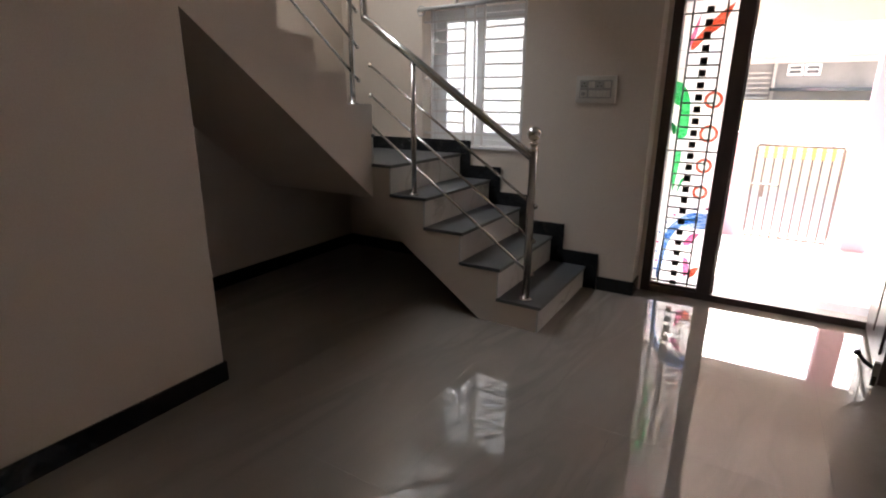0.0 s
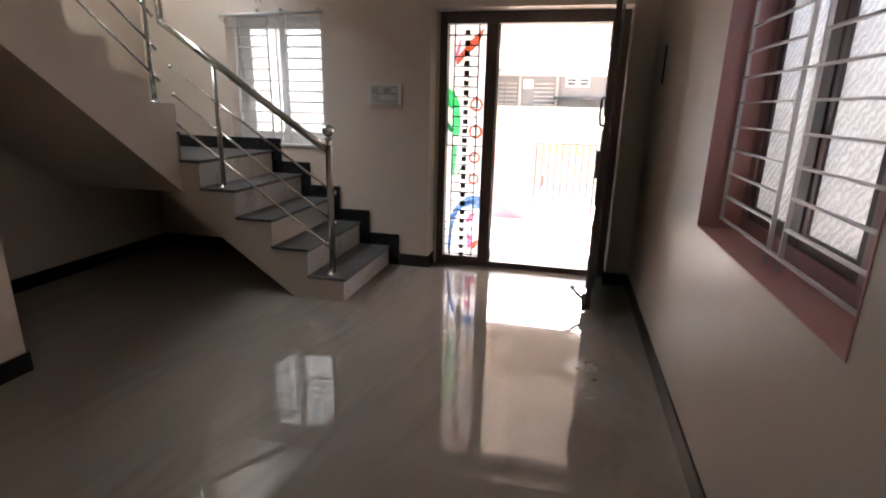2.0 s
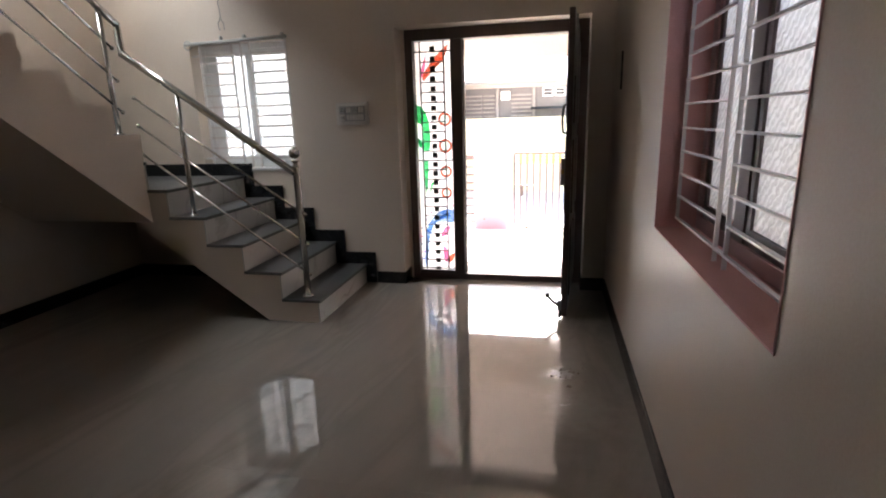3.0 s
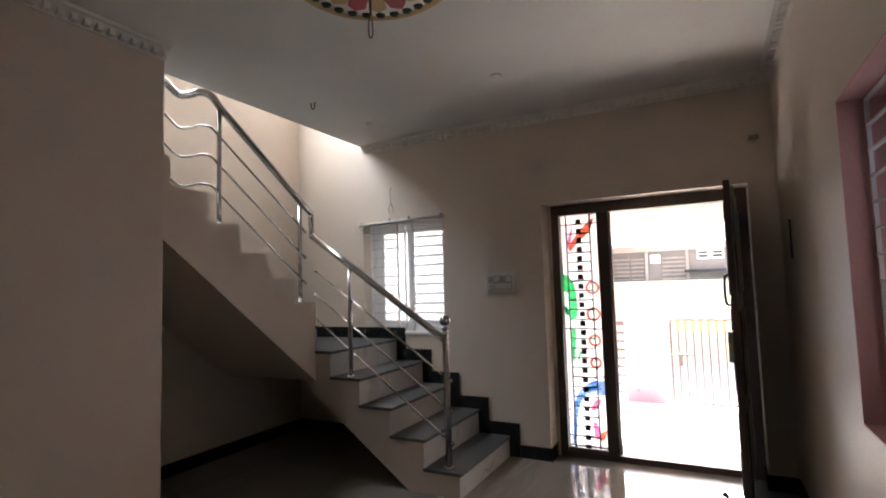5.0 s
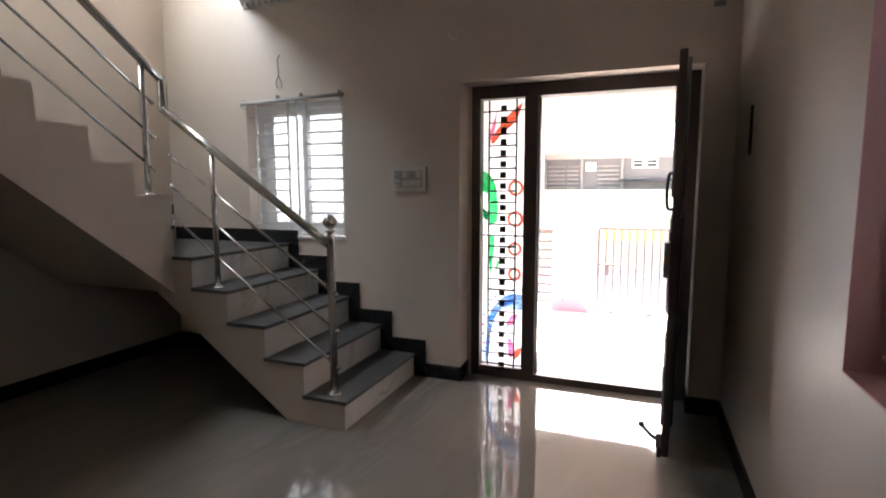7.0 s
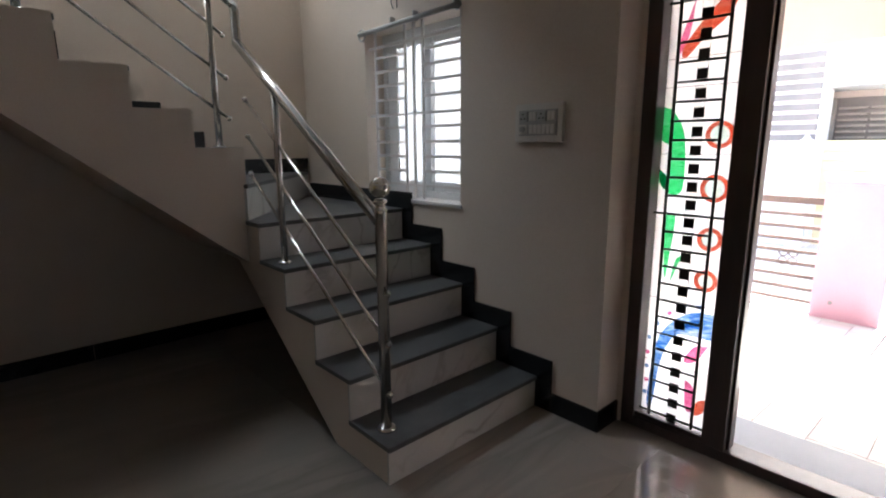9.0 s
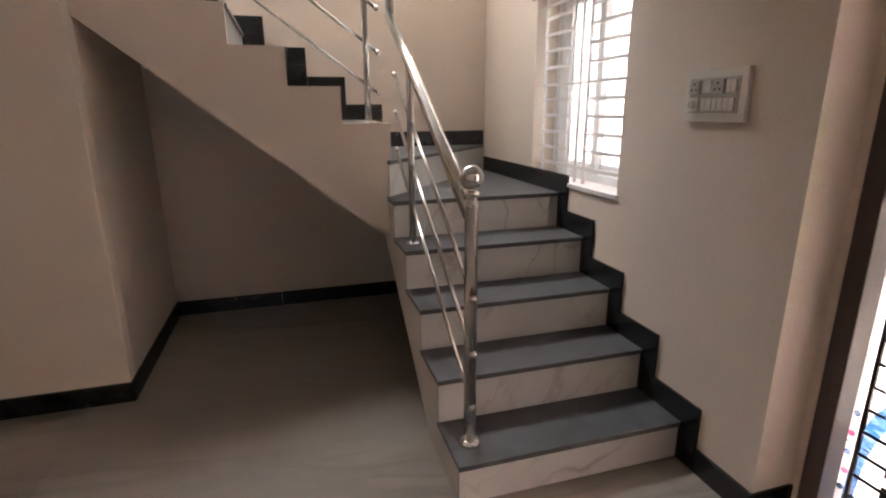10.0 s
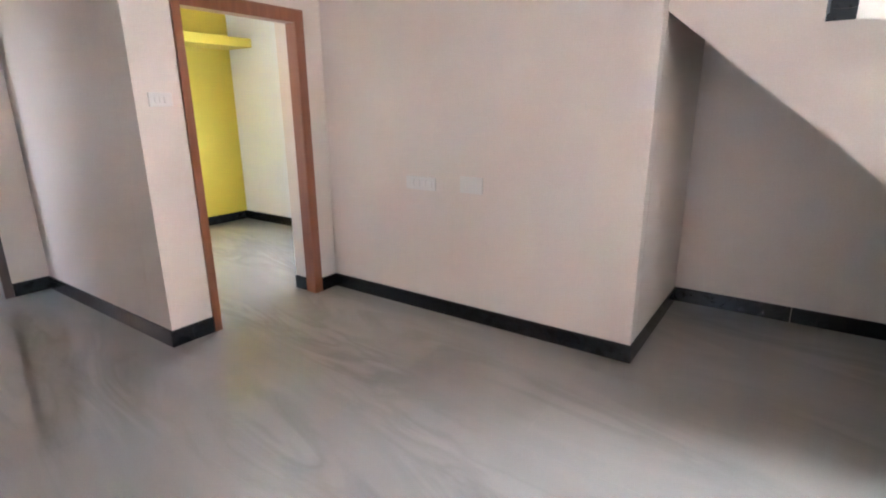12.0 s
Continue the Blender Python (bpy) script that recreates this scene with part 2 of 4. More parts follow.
MAUVE = material("mauve_window_frame", (0.40, 0.24, 0.24), 0.45, vary=0.07, grain=0.02)
BRASS = material("aged_brass", (0.45, 0.30, 0.10), 0.3, 1.0, vary=0.1, grain=0.0)
GREY_METAL = material("dull_grey_metal", (0.30, 0.29, 0.28), 0.4, 0.9, vary=0.1, grain=0.0)
CONCRETE = material("pale_concrete_paving", (0.62, 0.60, 0.57), 0.85, vary=0.12, scale=3, grain=0.2, grain_scale=60)
ROAD = material("dusty_pale_street", (0.66, 0.61, 0.54), 0.9, vary=0.15, scale=2, grain=0.2, grain_scale=80)
# Bluish porch shadow at the threshold, put into the step's colour.
LEDGE = material("porch_shadow_ledge", (0.20, 0.22, 0.25), 0.5, vary=0.1, scale=5, grain=0.05)
GATE_PAINT = material("brown_gate_paint", (0.15, 0.10, 0.085), 0.5, 0.1, vary=0.1, grain=0.02)
GATE_GOLD = material("ochre_gate_paint", (0.62, 0.36, 0.10), 0.5, vary=0.1, grain=0.02)
CREAM_OUT = material("cream_outside_paint", (0.72, 0.64, 0.40), 0.8, vary=0.06, scale=2, grain=0.1)
BEIGE_OUT = material("beige_outside_paint", (0.52, 0.45, 0.41), 0.75, vary=0.05, scale=2, grain=0.08)
SLAT = material("weathered_pale_slat", (0.34, 0.31, 0.29), 0.8, vary=0.15, scale=4, grain=0.1)
# Shade under the roof band is put into this dark grey; louvres share it.
SHADE_WALL = material("grey_wall_with_shade", (0.22, 0.205, 0.20), 0.8, vary=0.2, scale=3, grain=0.1)
DARK_GLASS = material("dark_window_glass", (0.03, 0.035, 0.04), 0.1, vary=0.1, grain=0.0)
WIRE = material("grey_wire", (0.10, 0.095, 0.09), 0.5, vary=0.05, grain=0.0)
CLEAR = glass("clear_glass")
FROST = glass("frosted_white_glass", (0.95, 0.95, 0.95), 0.65, 0.25)
MILK = glass("milky_window_glass", (0.70, 0.72, 0.73), 0.93, 0.15)
RIPPLE = glass("rippled_obscure_glass", (0.84, 0.85, 0.85), 0.75, 0.2, ripple=0.004)
DARK_SASH = material("dark_mauve_sash_paint", (0.12, 0.085, 0.09), 0.45, vary=0.1, grain=0.02)
SILVER = material("dull_silver_bar_paint", (0.68, 0.64, 0.64), 0.4, 0.25, vary=0.1, scale=14, grain=0.02)
PAVER = material("pale_interlocking_paver", (0.66, 0.64, 0.62), 0.85, vary=0.1, scale=5, grain=0.2, grain_scale=70)
PAVER_ROSE = material("rose_interlocking_paver", (0.60, 0.545, 0.52), 0.85, vary=0.1, scale=5, grain=0.2, grain_scale=70)


# ---- building helpers ----
def box(bm, x0, x1, y0, y1, z0, z1, bevel=0.0):
    m = Matrix.LocRotScale(((x0 + x1) / 2, (y0 + y1) / 2, (z0 + z1) / 2), None, (abs(x1 - x0), abs(y1 - y0), abs(z1 - z0)))
    vs = bmesh.ops.create_cube(bm, size=1, matrix=m)["verts"]
    if bevel:
        es = list({e for v in vs for e in v.link_edges})
        bmesh.ops.bevel(bm, geom=es, offset=bevel, segments=2, profile=0.7, affect="EDGES")
    return bm


def solid(x0, x1, y0, y1, z0, z1, bevel=0.0):
    return box(bmesh.new(), x0, x1, y0, y1, z0, z1, bevel)


def prism(bm, points, axis, a, b):
    """A profile swept along an axis from a to b; its points are the two other coordinates, in order."""
    def at(p, v):
        return {0: (v, p[0], p[1]), 1: (p[0], v, p[1]), 2: (p[0], p[1], v)}[axis]
    lo = [bm.verts.new(at(p, a)) for p in points]
    hi = [bm.verts.new(at(p, b)) for p in points]
    bm.faces.new(lo)
    bm.faces.new(hi[::-1])
    for i in range(len(points)):
        j = (i + 1) % len(points)
        bm.faces.new((lo[j], lo[i], hi[i], hi[j]))
    bmesh.ops.recalc_face_normals(bm, faces=bm.faces[:])
    return bm


def tube(bm, points, radius, sides=14, caps=True):
    """A round bar along a line of points."""
    pts = [Vector(p) for p in points]
    rings, up = [], None
    for i, p in enumerate(pts):
        d = (pts[min(i + 1, len(pts) - 1)] - pts[max(i - 1, 0)]).normalized()
        if up is None or abs(up.dot(d)) > 0.95:
            up = Vector((0, 0, 1)) if abs(d.z) < 0.9 else Vector((1, 0, 0))
        side = d.cross(up).normalized()
        up = side.cross(d).normalized()
        rings.append([bm.verts.new(p + radius * (math.cos(a) * side + math.sin(a) * up)) for a in (2 * math.pi * k / sides for k in range(sides))])
    for r0, r1 in zip(rings, rings[1:]):
        for k in range(sides):
            f = bm.faces.new((r0[k], r0[(k + 1) % sides], r1[(k + 1) % sides], r1[k]))
            f.smooth = True
    if caps:
        bm.faces.new(rings[0][::-1])
        bm.faces.new(rings[-1])
    return bm


def lathe(bm, centre, profile, sides=20):
    """A turned shape about the z axis: rows of (radius, height)."""
    c = Vector(centre)
    rings = [[bm.verts.new(c + Vector((r * math.cos(a), r * math.sin(a), z))) for a in (2 * math.pi * k / sides for k in range(sides))] for r, z in profile]
    for r0, r1 in zip(rings, rings[1:]):
        for k in range(sides):
            f = bm.faces.new((r0[k], r0[(k + 1) % sides], r1[(k + 1) % sides], r1[k]))
            f.smooth = True
    bm.faces.new(rings[0][::-1])
    bm.faces.new(rings[-1])
    return bm


def ball(bm, centre, r, sides=16):
    prof = [(max(1e-4, r * math.sin(a)), -r * math.cos(a)) for a in (math.pi * k / 10 for k in range(11))]
    return lathe(bm, centre, prof, sides)


def smooth_line(points, steps=6):
    """A rounded line through points (Catmull-Rom)."""
    p = [Vector(q) for q in points]
    p = [2 * p[0] - p[1]] + p + [2 * p[-1] - p[-2]]
    out = []
    for a, b, c, d in zip(p, p[1:], p[2:], p[3:]):
        for k in range(steps):
            t = k / steps
            out.append(0.5 * (2 * b + (c - a) * t + (2 * a - 5 * b + 4 * c - d) * t * t + (3 * b - a - 3 * c + d) * t ** 3))
    return out + [p[-2]]


def mesh(name, bm, mat):
    me = bpy.data.meshes.new(name)
    bm.to_mesh(me)
    bm.free()
    if mat:
        me.materials.append(mat)
    return new(name, me)


def part(name, bm, mat, parent, label=""):
    ob = mesh(name, bm, mat)
    ob.parent = parent
    if parent is not None:
        ob.matrix_parent_inverse = parent.matrix_basis.inverted()
    return tagged(ob, label)


def piece(name, me, parent, at=(0, 0, 0), label=""):
    """One more object on a shared mesh, under a thing."""
    ob = new(name, me)
    ob.location = at
    ob.parent = parent
    ob.matrix_parent_inverse = parent.matrix_basis.inverted()
    return tagged(ob, label)


def thing(name, at, label, category, group="", kind=""):
    ob = new(name)
    ob.location = at
    ob.empty_display_size = 0.1
    return tagged(ob, label, category, group, kind)


def structure(name, bm, mat, label, category):
    return tagged(mesh(name, bm, mat), label, category, "", "structure")


# ---- the plan, in metres ----
YW = 3.925                      # inner face of the street wall
YO = 4.165                      # its outer face
XR = 1.350                      # inner face of the side wall
XB = -3.045                     # stairwell's back wall
XT, YB = -1.872, 1.575          # the block beside the stair: its long face and its end
YD = -0.765                     # bedroom door's wall
XP, YP = -0.525, -2.65          # passage wall and end wall
ZC = 2.90                       # ceiling
XF, YF = -1.972, 2.950          # outer faces of the upper and the lower flight
XS = -2.190                     # edge of the floor slab over the stair
ZU = 5.7
BED_X, BED_Y = -3.075, -3.685
SK = 0.105                      # skirting's height
DOOR = (-0.340, 1.172, 2.125)
WIN = (-2.19, -1.275, 1.03, 2.10)
SIDE = (0.80, 2.06, 0.918, 2.098)
TREAD1, TREAD2 = 0.278, 0.259


def step_z(k):
    return 0.172 + 0.1985 * (k - 1) if k < 8 else 1.363 + 0.1875 * (k - 7)


def nose_x(k):
    return -0.702 - TREAD1 * (k - 1)


def nose_y(k):
    return 2.979 - TREAD2 * (k - 7)


# ---- floor, walls, ceiling ----
def build_shell():
    fx0, fx1, fy0, fy1 = XB - 0.25, XR + 0.25, YP - 1.5, YO + 0.02
    floor = structure("floor", solid(fx0, fx1, fy0, fy1, -0.12, -0.002), GROUT, "polished beige vitrified tile floor with faint grey veins", "floor")
    tile, gap = 0.8, 0.0003
    for i in range(-5, 3):
        for j in range(-9, 4):
            x0, x1 = max(fx0, 0.738 + tile * (i - 1)), min(fx1, 0.738 + tile * i)
            y0, y1 = max(fy0, 2.18 + tile * (j - 1)), min(fy1, 2.18 + tile * j)
            if x1 - x0 > 0.02 and y1 - y0 > 0.02:
                part("floor_tile", solid(x0 + gap, x1 - gap, y0 + gap, y1 - gap, -0.011, 0.0), FLOOR, floor)
    # street wall, with the stair window and the door
    bm = bmesh.new()
    dx0, dx1, dz = DOOR
    wx0, wx1, wz0, wz1 = WIN
    box(bm, XB - 0.24, wx0, YW, YO, -0.1, ZU)
    box(bm, wx0, wx1, YW, YO, -0.1, wz0)
    box(bm, wx0, wx1, YW, YO, wz1, ZU)
    box(bm, wx1, dx0, YW, YO, -0.1, ZU)
    box(bm, dx0, dx1, YW, YO, dz, ZU)
    box(bm, dx1, XR + 0.24, YW, YO, -0.1, ZU)
    structure("wall_north", bm, CREAM, "cream painted plaster wall around the front door", "wall")
    # side wall with the pink window
    bm = bmesh.new()
    y0, y1, z0, z1 = SIDE
    box(bm, XR, XR + 0.24, -2.95, y0, -0.1, ZU)
    box(bm, XR, XR + 0.24, YP - 1.5, -3.95, -0.1, ZU)
    # unseen opening, added for the passage's fill lamp
    box(bm, XR, XR + 0.24, -3.95, -2.95, -0.1, 1.0)
    box(bm, XR, XR + 0.24, -3.95, -2.95, 2.0, ZU)
    box(bm, XR, XR + 0.24, y1, YW, -0.1, ZU)
    box(bm, XR, XR + 0.24, y0, y1, -0.1, z0)
    box(bm, XR, XR + 0.24, y0, y1, z1, ZU)
    structure("wall_east", bm, CREAM, "cream painted plaster side wall with a pink window recess", "wall")
    # back wall of the stairwell, with the upper window
    bm = bmesh.new()
    box(bm, XB - 0.24, XB, YB - 0.12, YW, -0.1, 3.5)
    box(bm, XB - 0.24, XB, YB - 0.12, 1.9, 3.5, ZU)
    box(bm, XB - 0.24, XB, 3.5, YW, 3.5, ZU)
    box(bm, XB - 0.24, XB, 1.9, 3.5, 4.9, ZU)
    box(bm, XB - 0.24, XB, YD, YB - 0.12, -0.1, ZU)
    structure("wall_west", bm, CREAM, "cream painted plaster wall behind the stairs", "wall")
    # the block beside the stairs
    bm = bmesh.new()
    box(bm, XT - 0.10, XT, YD, YB, 0, ZC, 0.006)
    box(bm, XB, XT - 0.10, YB - 0.12, YB, 0, 1.845)
    structure("wall_block", bm, CREAM, "cream painted plaster wall beside the stairs", "wall")
    # wall of the bedroom door
    bm = bmesh.new()
    box(bm, XB - 0.24, -1.715, YD - 0.092, YD, 0, ZC)
    box(bm, XB - 0.24, -1.66, YD - 0.23, YD - 0.092, 0, ZC)
    box(bm, -1.715, -0.789, YD - 0.092, YD, 2.045, ZC)
    box(bm, -1.66, -0.789, YD - 0.23, YD - 0.092, 2.045, ZC)
    box(bm, -0.789, XP, YD - 0.23, YD - 0.0, 0, ZC, 0.004)
    structure("wall_bedroom", bm, CREAM, "cream painted plaster wall with the bedroom door", "wall")
    structure("wall_passage", solid(XP - 0.12, XP, YP - 0.1, YD - 0.23, 0, ZC), CREAM, "cream painted plaster wall of the passage", "wall")
    bm = bmesh.new()
    box(bm, XP - 0.12, -0.28, YP - 0.1, YP, 0, ZC)
    box(bm, 0.62, XR, YP - 0.1, YP, 0, ZC)
    box(bm, -0.28, 0.62, YP - 0.1, YP, 2.04, ZC)
    structure("wall_south", bm, CREAM, "cream painted plaster end wall of the hall", "wall")
    structure("wall_kitchen", solid(XP - 0.12, XR + 0.24, YP - 1.6, YP - 1.5, 0, ZC), CREAM, "cream plaster wall beyond the passage", "wall")
    structure("wall_kitchen_side", solid(XP - 0.24, XP - 0.125, YP - 1.5, YP - 0.1, 0, ZC), CREAM, "cream plaster wall beyond the passage", "wall")
    # bedroom
    structure("wall_bedroom_yellow", solid(BED_X - 0.24, XP - 0.12, BED_Y - 0.2, BED_Y, 0, ZC), YELLOW, "bright yellow painted bedroom wall", "wall")
    bm = bmesh.new()
    box(bm, BED_X - 0.2, BED_X, BED_Y, -2.2, 0, ZC)
    box(bm, BED_X - 0.2, BED_X, -1.3, YD - 0.23, 0, ZC)
    box(bm, BED_X - 0.2, BED_X, -2.2, -1.3, 0, 1.1)
    box(bm, BED_X - 0.2, BED_X, -2.2, -1.3, 1.9, ZC)
    structure("wall_bedroom_west", bm, WHITE_WALL, "white painted bedroom wall", "wall")
    structure("loft_shelf", solid(BED_X + 0.002, XP - 0.13, BED_Y + 0.002, BED_Y + 0.45, 2.07, 2.17, 0.008), YELLOW, "yellow painted concrete loft shelf in the bedroom", "shelf")
    # ceiling and the slab's hole over the stair
    bm = bmesh.new()
    box(bm, XS, XR + 0.24, YP - 1.6, YW, ZC, ZC + 0.16)
    box(bm, XB - 0.3, XS, BED_Y - 0.2, 0.55, ZC, ZC + 0.16)
    structure("ceiling", bm, CEIL, "white painted plaster ceiling", "ceiling")
    # upper floor, closed
    structure("wall_upper", solid(XB - 0.24, XR + 0.24, -0.9, -0.78, ZC + 0.165, ZU), CREAM, "cream plaster wall of the upper floor", "wall")
    structure("roof", solid(XB - 0.4, XR + 0.4, -1.0, YO + 0.2, ZU, ZU + 0.15), CEIL, "white plaster ceiling of the upper floor", "ceiling")


build_shell()


# ---- skirting ----
def skirting(name, rows):
    base = thing(name, (0, 0, 0), "black polished granite skirting along the wall foot", "skirting", "", "structure")
    for x0, x1, y0, y1, z0, z1 in rows:
        part("skirting_tile", solid(x0, x1, y0, y1, z0, z1, 0.002), BLACK_STONE, base)
    return base


T = 0.013
skirting("baseboard_block", [(XT, XT + T, y, min(y + 0.6, YB + T) - 0.002, 0, SK) for y in (YD, YD + 0.6, YD + 1.2, YD + 1.8)]
         + [(XB, XT - 0.6, YB, YB + T, 0, SK), (XT - 0.598, XT - 0.002, YB, YB + T, 0, SK)])
skirting("baseboard_west", [(XB, XB + T, YB + T, 2.3, 0, SK), (XB, XB + T, 2.302, 3.1, 0, SK), (XB, XB + T, 3.102, YW, 0, SK)])
skirting("baseboard_north", [(XB + T, -2.2, YW - T, YW, 0, SK), (-2.198, -1.3, YW - T, YW, 0, SK),
                             (-0.598, DOOR[0], YW - T, YW, 0, SK), (DOOR[0], DOOR[0] + T, YW - T, YW + 0.19, 0, SK),
                             (DOOR[1], XR - T, YW - T, YW, 0, SK), (DOOR[1] - T, DOOR[1], YW - T, YW + 0.19, 0, SK)])
skirting("baseboard_east", [(XR - T, XR, YP, -1.2, 0, SK)] + [(XR - T, XR, -1.2 + 0.9 * i + 0.002, min(-1.2 + 0.9 * (i + 1), YW - T), 0, SK) for i in range(6)])
skirting("baseboard_bedroom", [(XT, -1.715, YD, YD + T, 0, SK), (-0.789, XP + T, YD, YD + T, 0, SK), (XP, XP + T, YP, -1.7, 0, SK), (XP, XP + T, -1.698, YD - 0.002, 0, SK),
                               (XP, -0.28, YP, YP + T, 0, SK), (BED_X, XP - 0.13, BED_Y, BED_Y + T, 0, SK), (BED_X, BED_X + T, BED_Y + T, YD - 0.24, 0, SK),
                               (-1.66, -1.647, YD - 0.23, YD - 0.095, 0, SK)])


# ---- plaster cornice ----
def cornice():
    bm = bmesh.new()
    prof = [(0.0, -0.075), (0.012, -0.075), (0.016, -0.055), (0.03, -0.045), (0.045, -0.022), (0.06, -0.015), (0.065, 0.0), (0.0, 0.0)]
    prism(bm, [(YW - a, ZC + b) for a, b in prof], 0, XS + 0.02, XR)
    prism(bm, [(XT + a, ZC + b) for a, b in prof], 1, YD, YB)
    prism(bm, [(XR - a, ZC + b) for a, b in prof], 1, YP, YW - 0.066)
    prism(bm, [(YD + a, ZC + b) for a, b in prof], 0, XT + 0.066, XP)
    x = XS + 0.06
    while x < XR - 0.08:
        box(bm, x, x + 0.028, YW - 0.052, YW - 0.012, ZC - 0.068, ZC - 0.036)
        x += 0.06
    y = YD + 0.08
    while y < YB - 0.03:
        box(bm, XT + 0.012, XT + 0.052, y, y + 0.028, ZC - 0.068, ZC - 0.036)
        y += 0.06
    y = -2.5
    while y < YW - 0.1:
        box(bm, XR - 0.052, XR - 0.012, y, y + 0.028, ZC - 0.068, ZC - 0.036)
        y += 0.06
    structure("trim_cornice", bm, PLASTER, "white plaster cornice with a dentil row", "cornice")


cornice()


# ---- staircase ----
def staircase():
    st = thing("staircase", (-1.3, YF, 0), "winding staircase with grey granite treads and white veined risers", "staircase", "", "structure")
    bend, low, under = 0.725, 0.735, -2.15
    # lower flight's body
    bm = bmesh.new()
    pts = [(nose_x(1) - 0.012, 0.0)]
    for k in range(1, 6):
        pts.append((nose_x(k) - 0.012, step_z(k) - 0.022))
        pts.append((nose_x(k + 1) - 0.012 if k < 5 else XF, step_z(k) - 0.022))
    pts += [(XF, low), (under, low), (-1.112, 0.0)]
    prism(bm, pts, 1, YF, YW)
    part("lower_body", bm, CREAM, st, "cream plastered side of the lower flight")
    # landing body and upper winder
    bm = bmesh.new()
    box(bm, XB, XF, YF, YW, low, step_z(5) - 0.022)
    part("winder_base", bm, CREAM, st)
    bm = bmesh.new()
    prism(bm, [(XF, YF), (XB, YW - 0.03), (XB, YF)], 2, step_z(5) - 0.022, step_z(6) - 0.022)
    part("winder_body", bm, CREAM, st)
    # upper flight's body
    bm = bmesh.new()
    last = 15
    pts = [(YF, step_z(5) - 0.022), (YF, step_z(7) - 0.022)]
    for k in range(7, last + 1):
        pts.append((nose_y(k + 1) - 0.012, step_z(k) - 0.022))
        if k < last:
            pts.append((nose_y(k + 1) - 0.012, step_z(k + 1) - 0.022))
    slope = (1.845 - bend) / (YF - YB)
    pts.append((nose_y(last + 1) - 0.012, bend + slope * (YF - nose_y(last + 1))))
    pts.append((YF, bend))
    prism(bm, pts, 0, XB, XF - 0.03)
    curb = []
    for i, (a, b) in enumerate(pts):
        if i == 0 or i >= len(pts) - 2:
            curb.append((a, b))
        else:
            curb.append((a + (0.012 if i > 1 else 0.02), b + 0.021))
    prism(bm, curb, 0, XF - 0.03, XF)
    part("upper_body", bm, CREAM, st, "cream plastered side of the upper flight")
    # treads and risers of the lower flight
    for k in range(1, 6):
        x1 = nose_x(k) + 0.012
        x0 = nose_x(k + 1) - 0.012 if k < 5 else XF
        if k < 5:
            part("tread", solid(x0, x1, YF - 0.006, YW - 0.001, step_z(k) - 0.022, step_z(k), 0.003), GRANITE, st)
        z0 = step_z(k - 1) if k > 1 else 0.0
        part("riser", solid(nose_x(k) - 0.012, nose_x(k), YF - 0.002, YW - 0.001, z0, step_z(k) - 0.022, 0.001), RISER, st)
    bm = bmesh.new()
    prism(bm, [(nose_x(5) + 0.012, YF - 0.006), (nose_x(5) + 0.012, YW - 0.001), (XB + 0.001, YW - 0.001), (XF, YF - 0.006)], 2, step_z(5) - 0.022, step_z(5))
    part("tread", bm, GRANITE, st, "grey granite winder tread")
    # diagonal riser and second winder
    a, b = Vector((XF, YF, 0)), Vector((XB, YW - 0.03, 0))
    d = (b - a).normalized()
    nrm = Vector((-d.y, d.x, 0)) * -1
    bm = bmesh.new()
    prism(bm, [tuple((a + nrm * 0.012).xy), tuple((b + nrm * 0.012).xy), tuple(b.xy), tuple(a.xy)], 2, step_z(5), step_z(6) - 0.022)
    part("riser", bm, RISER, st)
    bm = bmesh.new()
    prism(bm, [tuple((a + nrm * 0.022).xy), tuple((b + nrm * 0.022).xy), (XB + 0.001, YW - 0.02), (XB + 0.001, YF), (XF, YF)], 2, step_z(6) - 0.022, step_z(6))
    part("tread", bm, GRANITE, st, "grey granite winder tread")
    # upper flight
    for k in range(7, last + 1):
        y1 = nose_y(k) + (0.012 if k > 7 else 0.0)
        part("tread", solid(XB + 0.001, XF - 0.031, nose_y(k + 1) - 0.012, y1, step_z(k) - 0.022, step_z(k), 0.003), GRANITE, st)
        part("riser", solid(XB + 0.001, XF - 0.031, nose_y(k) - 0.012, nose_y(k), step_z(k - 1), step_z(k) - 0.022, 0.001), RISER, st)
    # stepped skirting on the walls
    h = 0.108
    for k in range(1, 6):
        x1 = nose_x(k) + 0.1
        x0 = nose_x(k + 1) + 0.101 if k < 5 else XB + 0.02
        part("skirting_tile", solid(x0, x1, YW - T, YW - 0.001, step_z(k), step_z(k) + h, 0.002), BLACK_STONE, st)
        z0 = step_z(k - 1) if k > 1 else 0.0
        part("skirting_tile", solid(nose_x(k) + 0.001, x1, YW - T, YW - 0.001, z0 + 0.001, step_z(k) - 0.001, 0.002), BLACK_STONE, st)
    part("skirting_tile", solid(XB + 0.001, XB + T, nose_y(7) + 0.141, YW - T, step_z(6), step_z(6) + h, 0.002), BLACK_STONE, st)
    for k in range(7, last + 1):
        y1 = nose_y(k) + 0.14
        part("skirting_tile", solid(XB + 0.001, XB + T, nose_y(k + 1) + 0.141, y1, step_z(k), step_z(k) + h, 0.002), BLACK_STONE, st)
        part("skirting_tile", solid(XB + 0.001, XB + T, nose_y(k) + 0.001, y1, step_z(k - 1) + 0.001, step_z(k) - 0.001, 0.002), BLACK_STONE, st)
    return st


staircase()


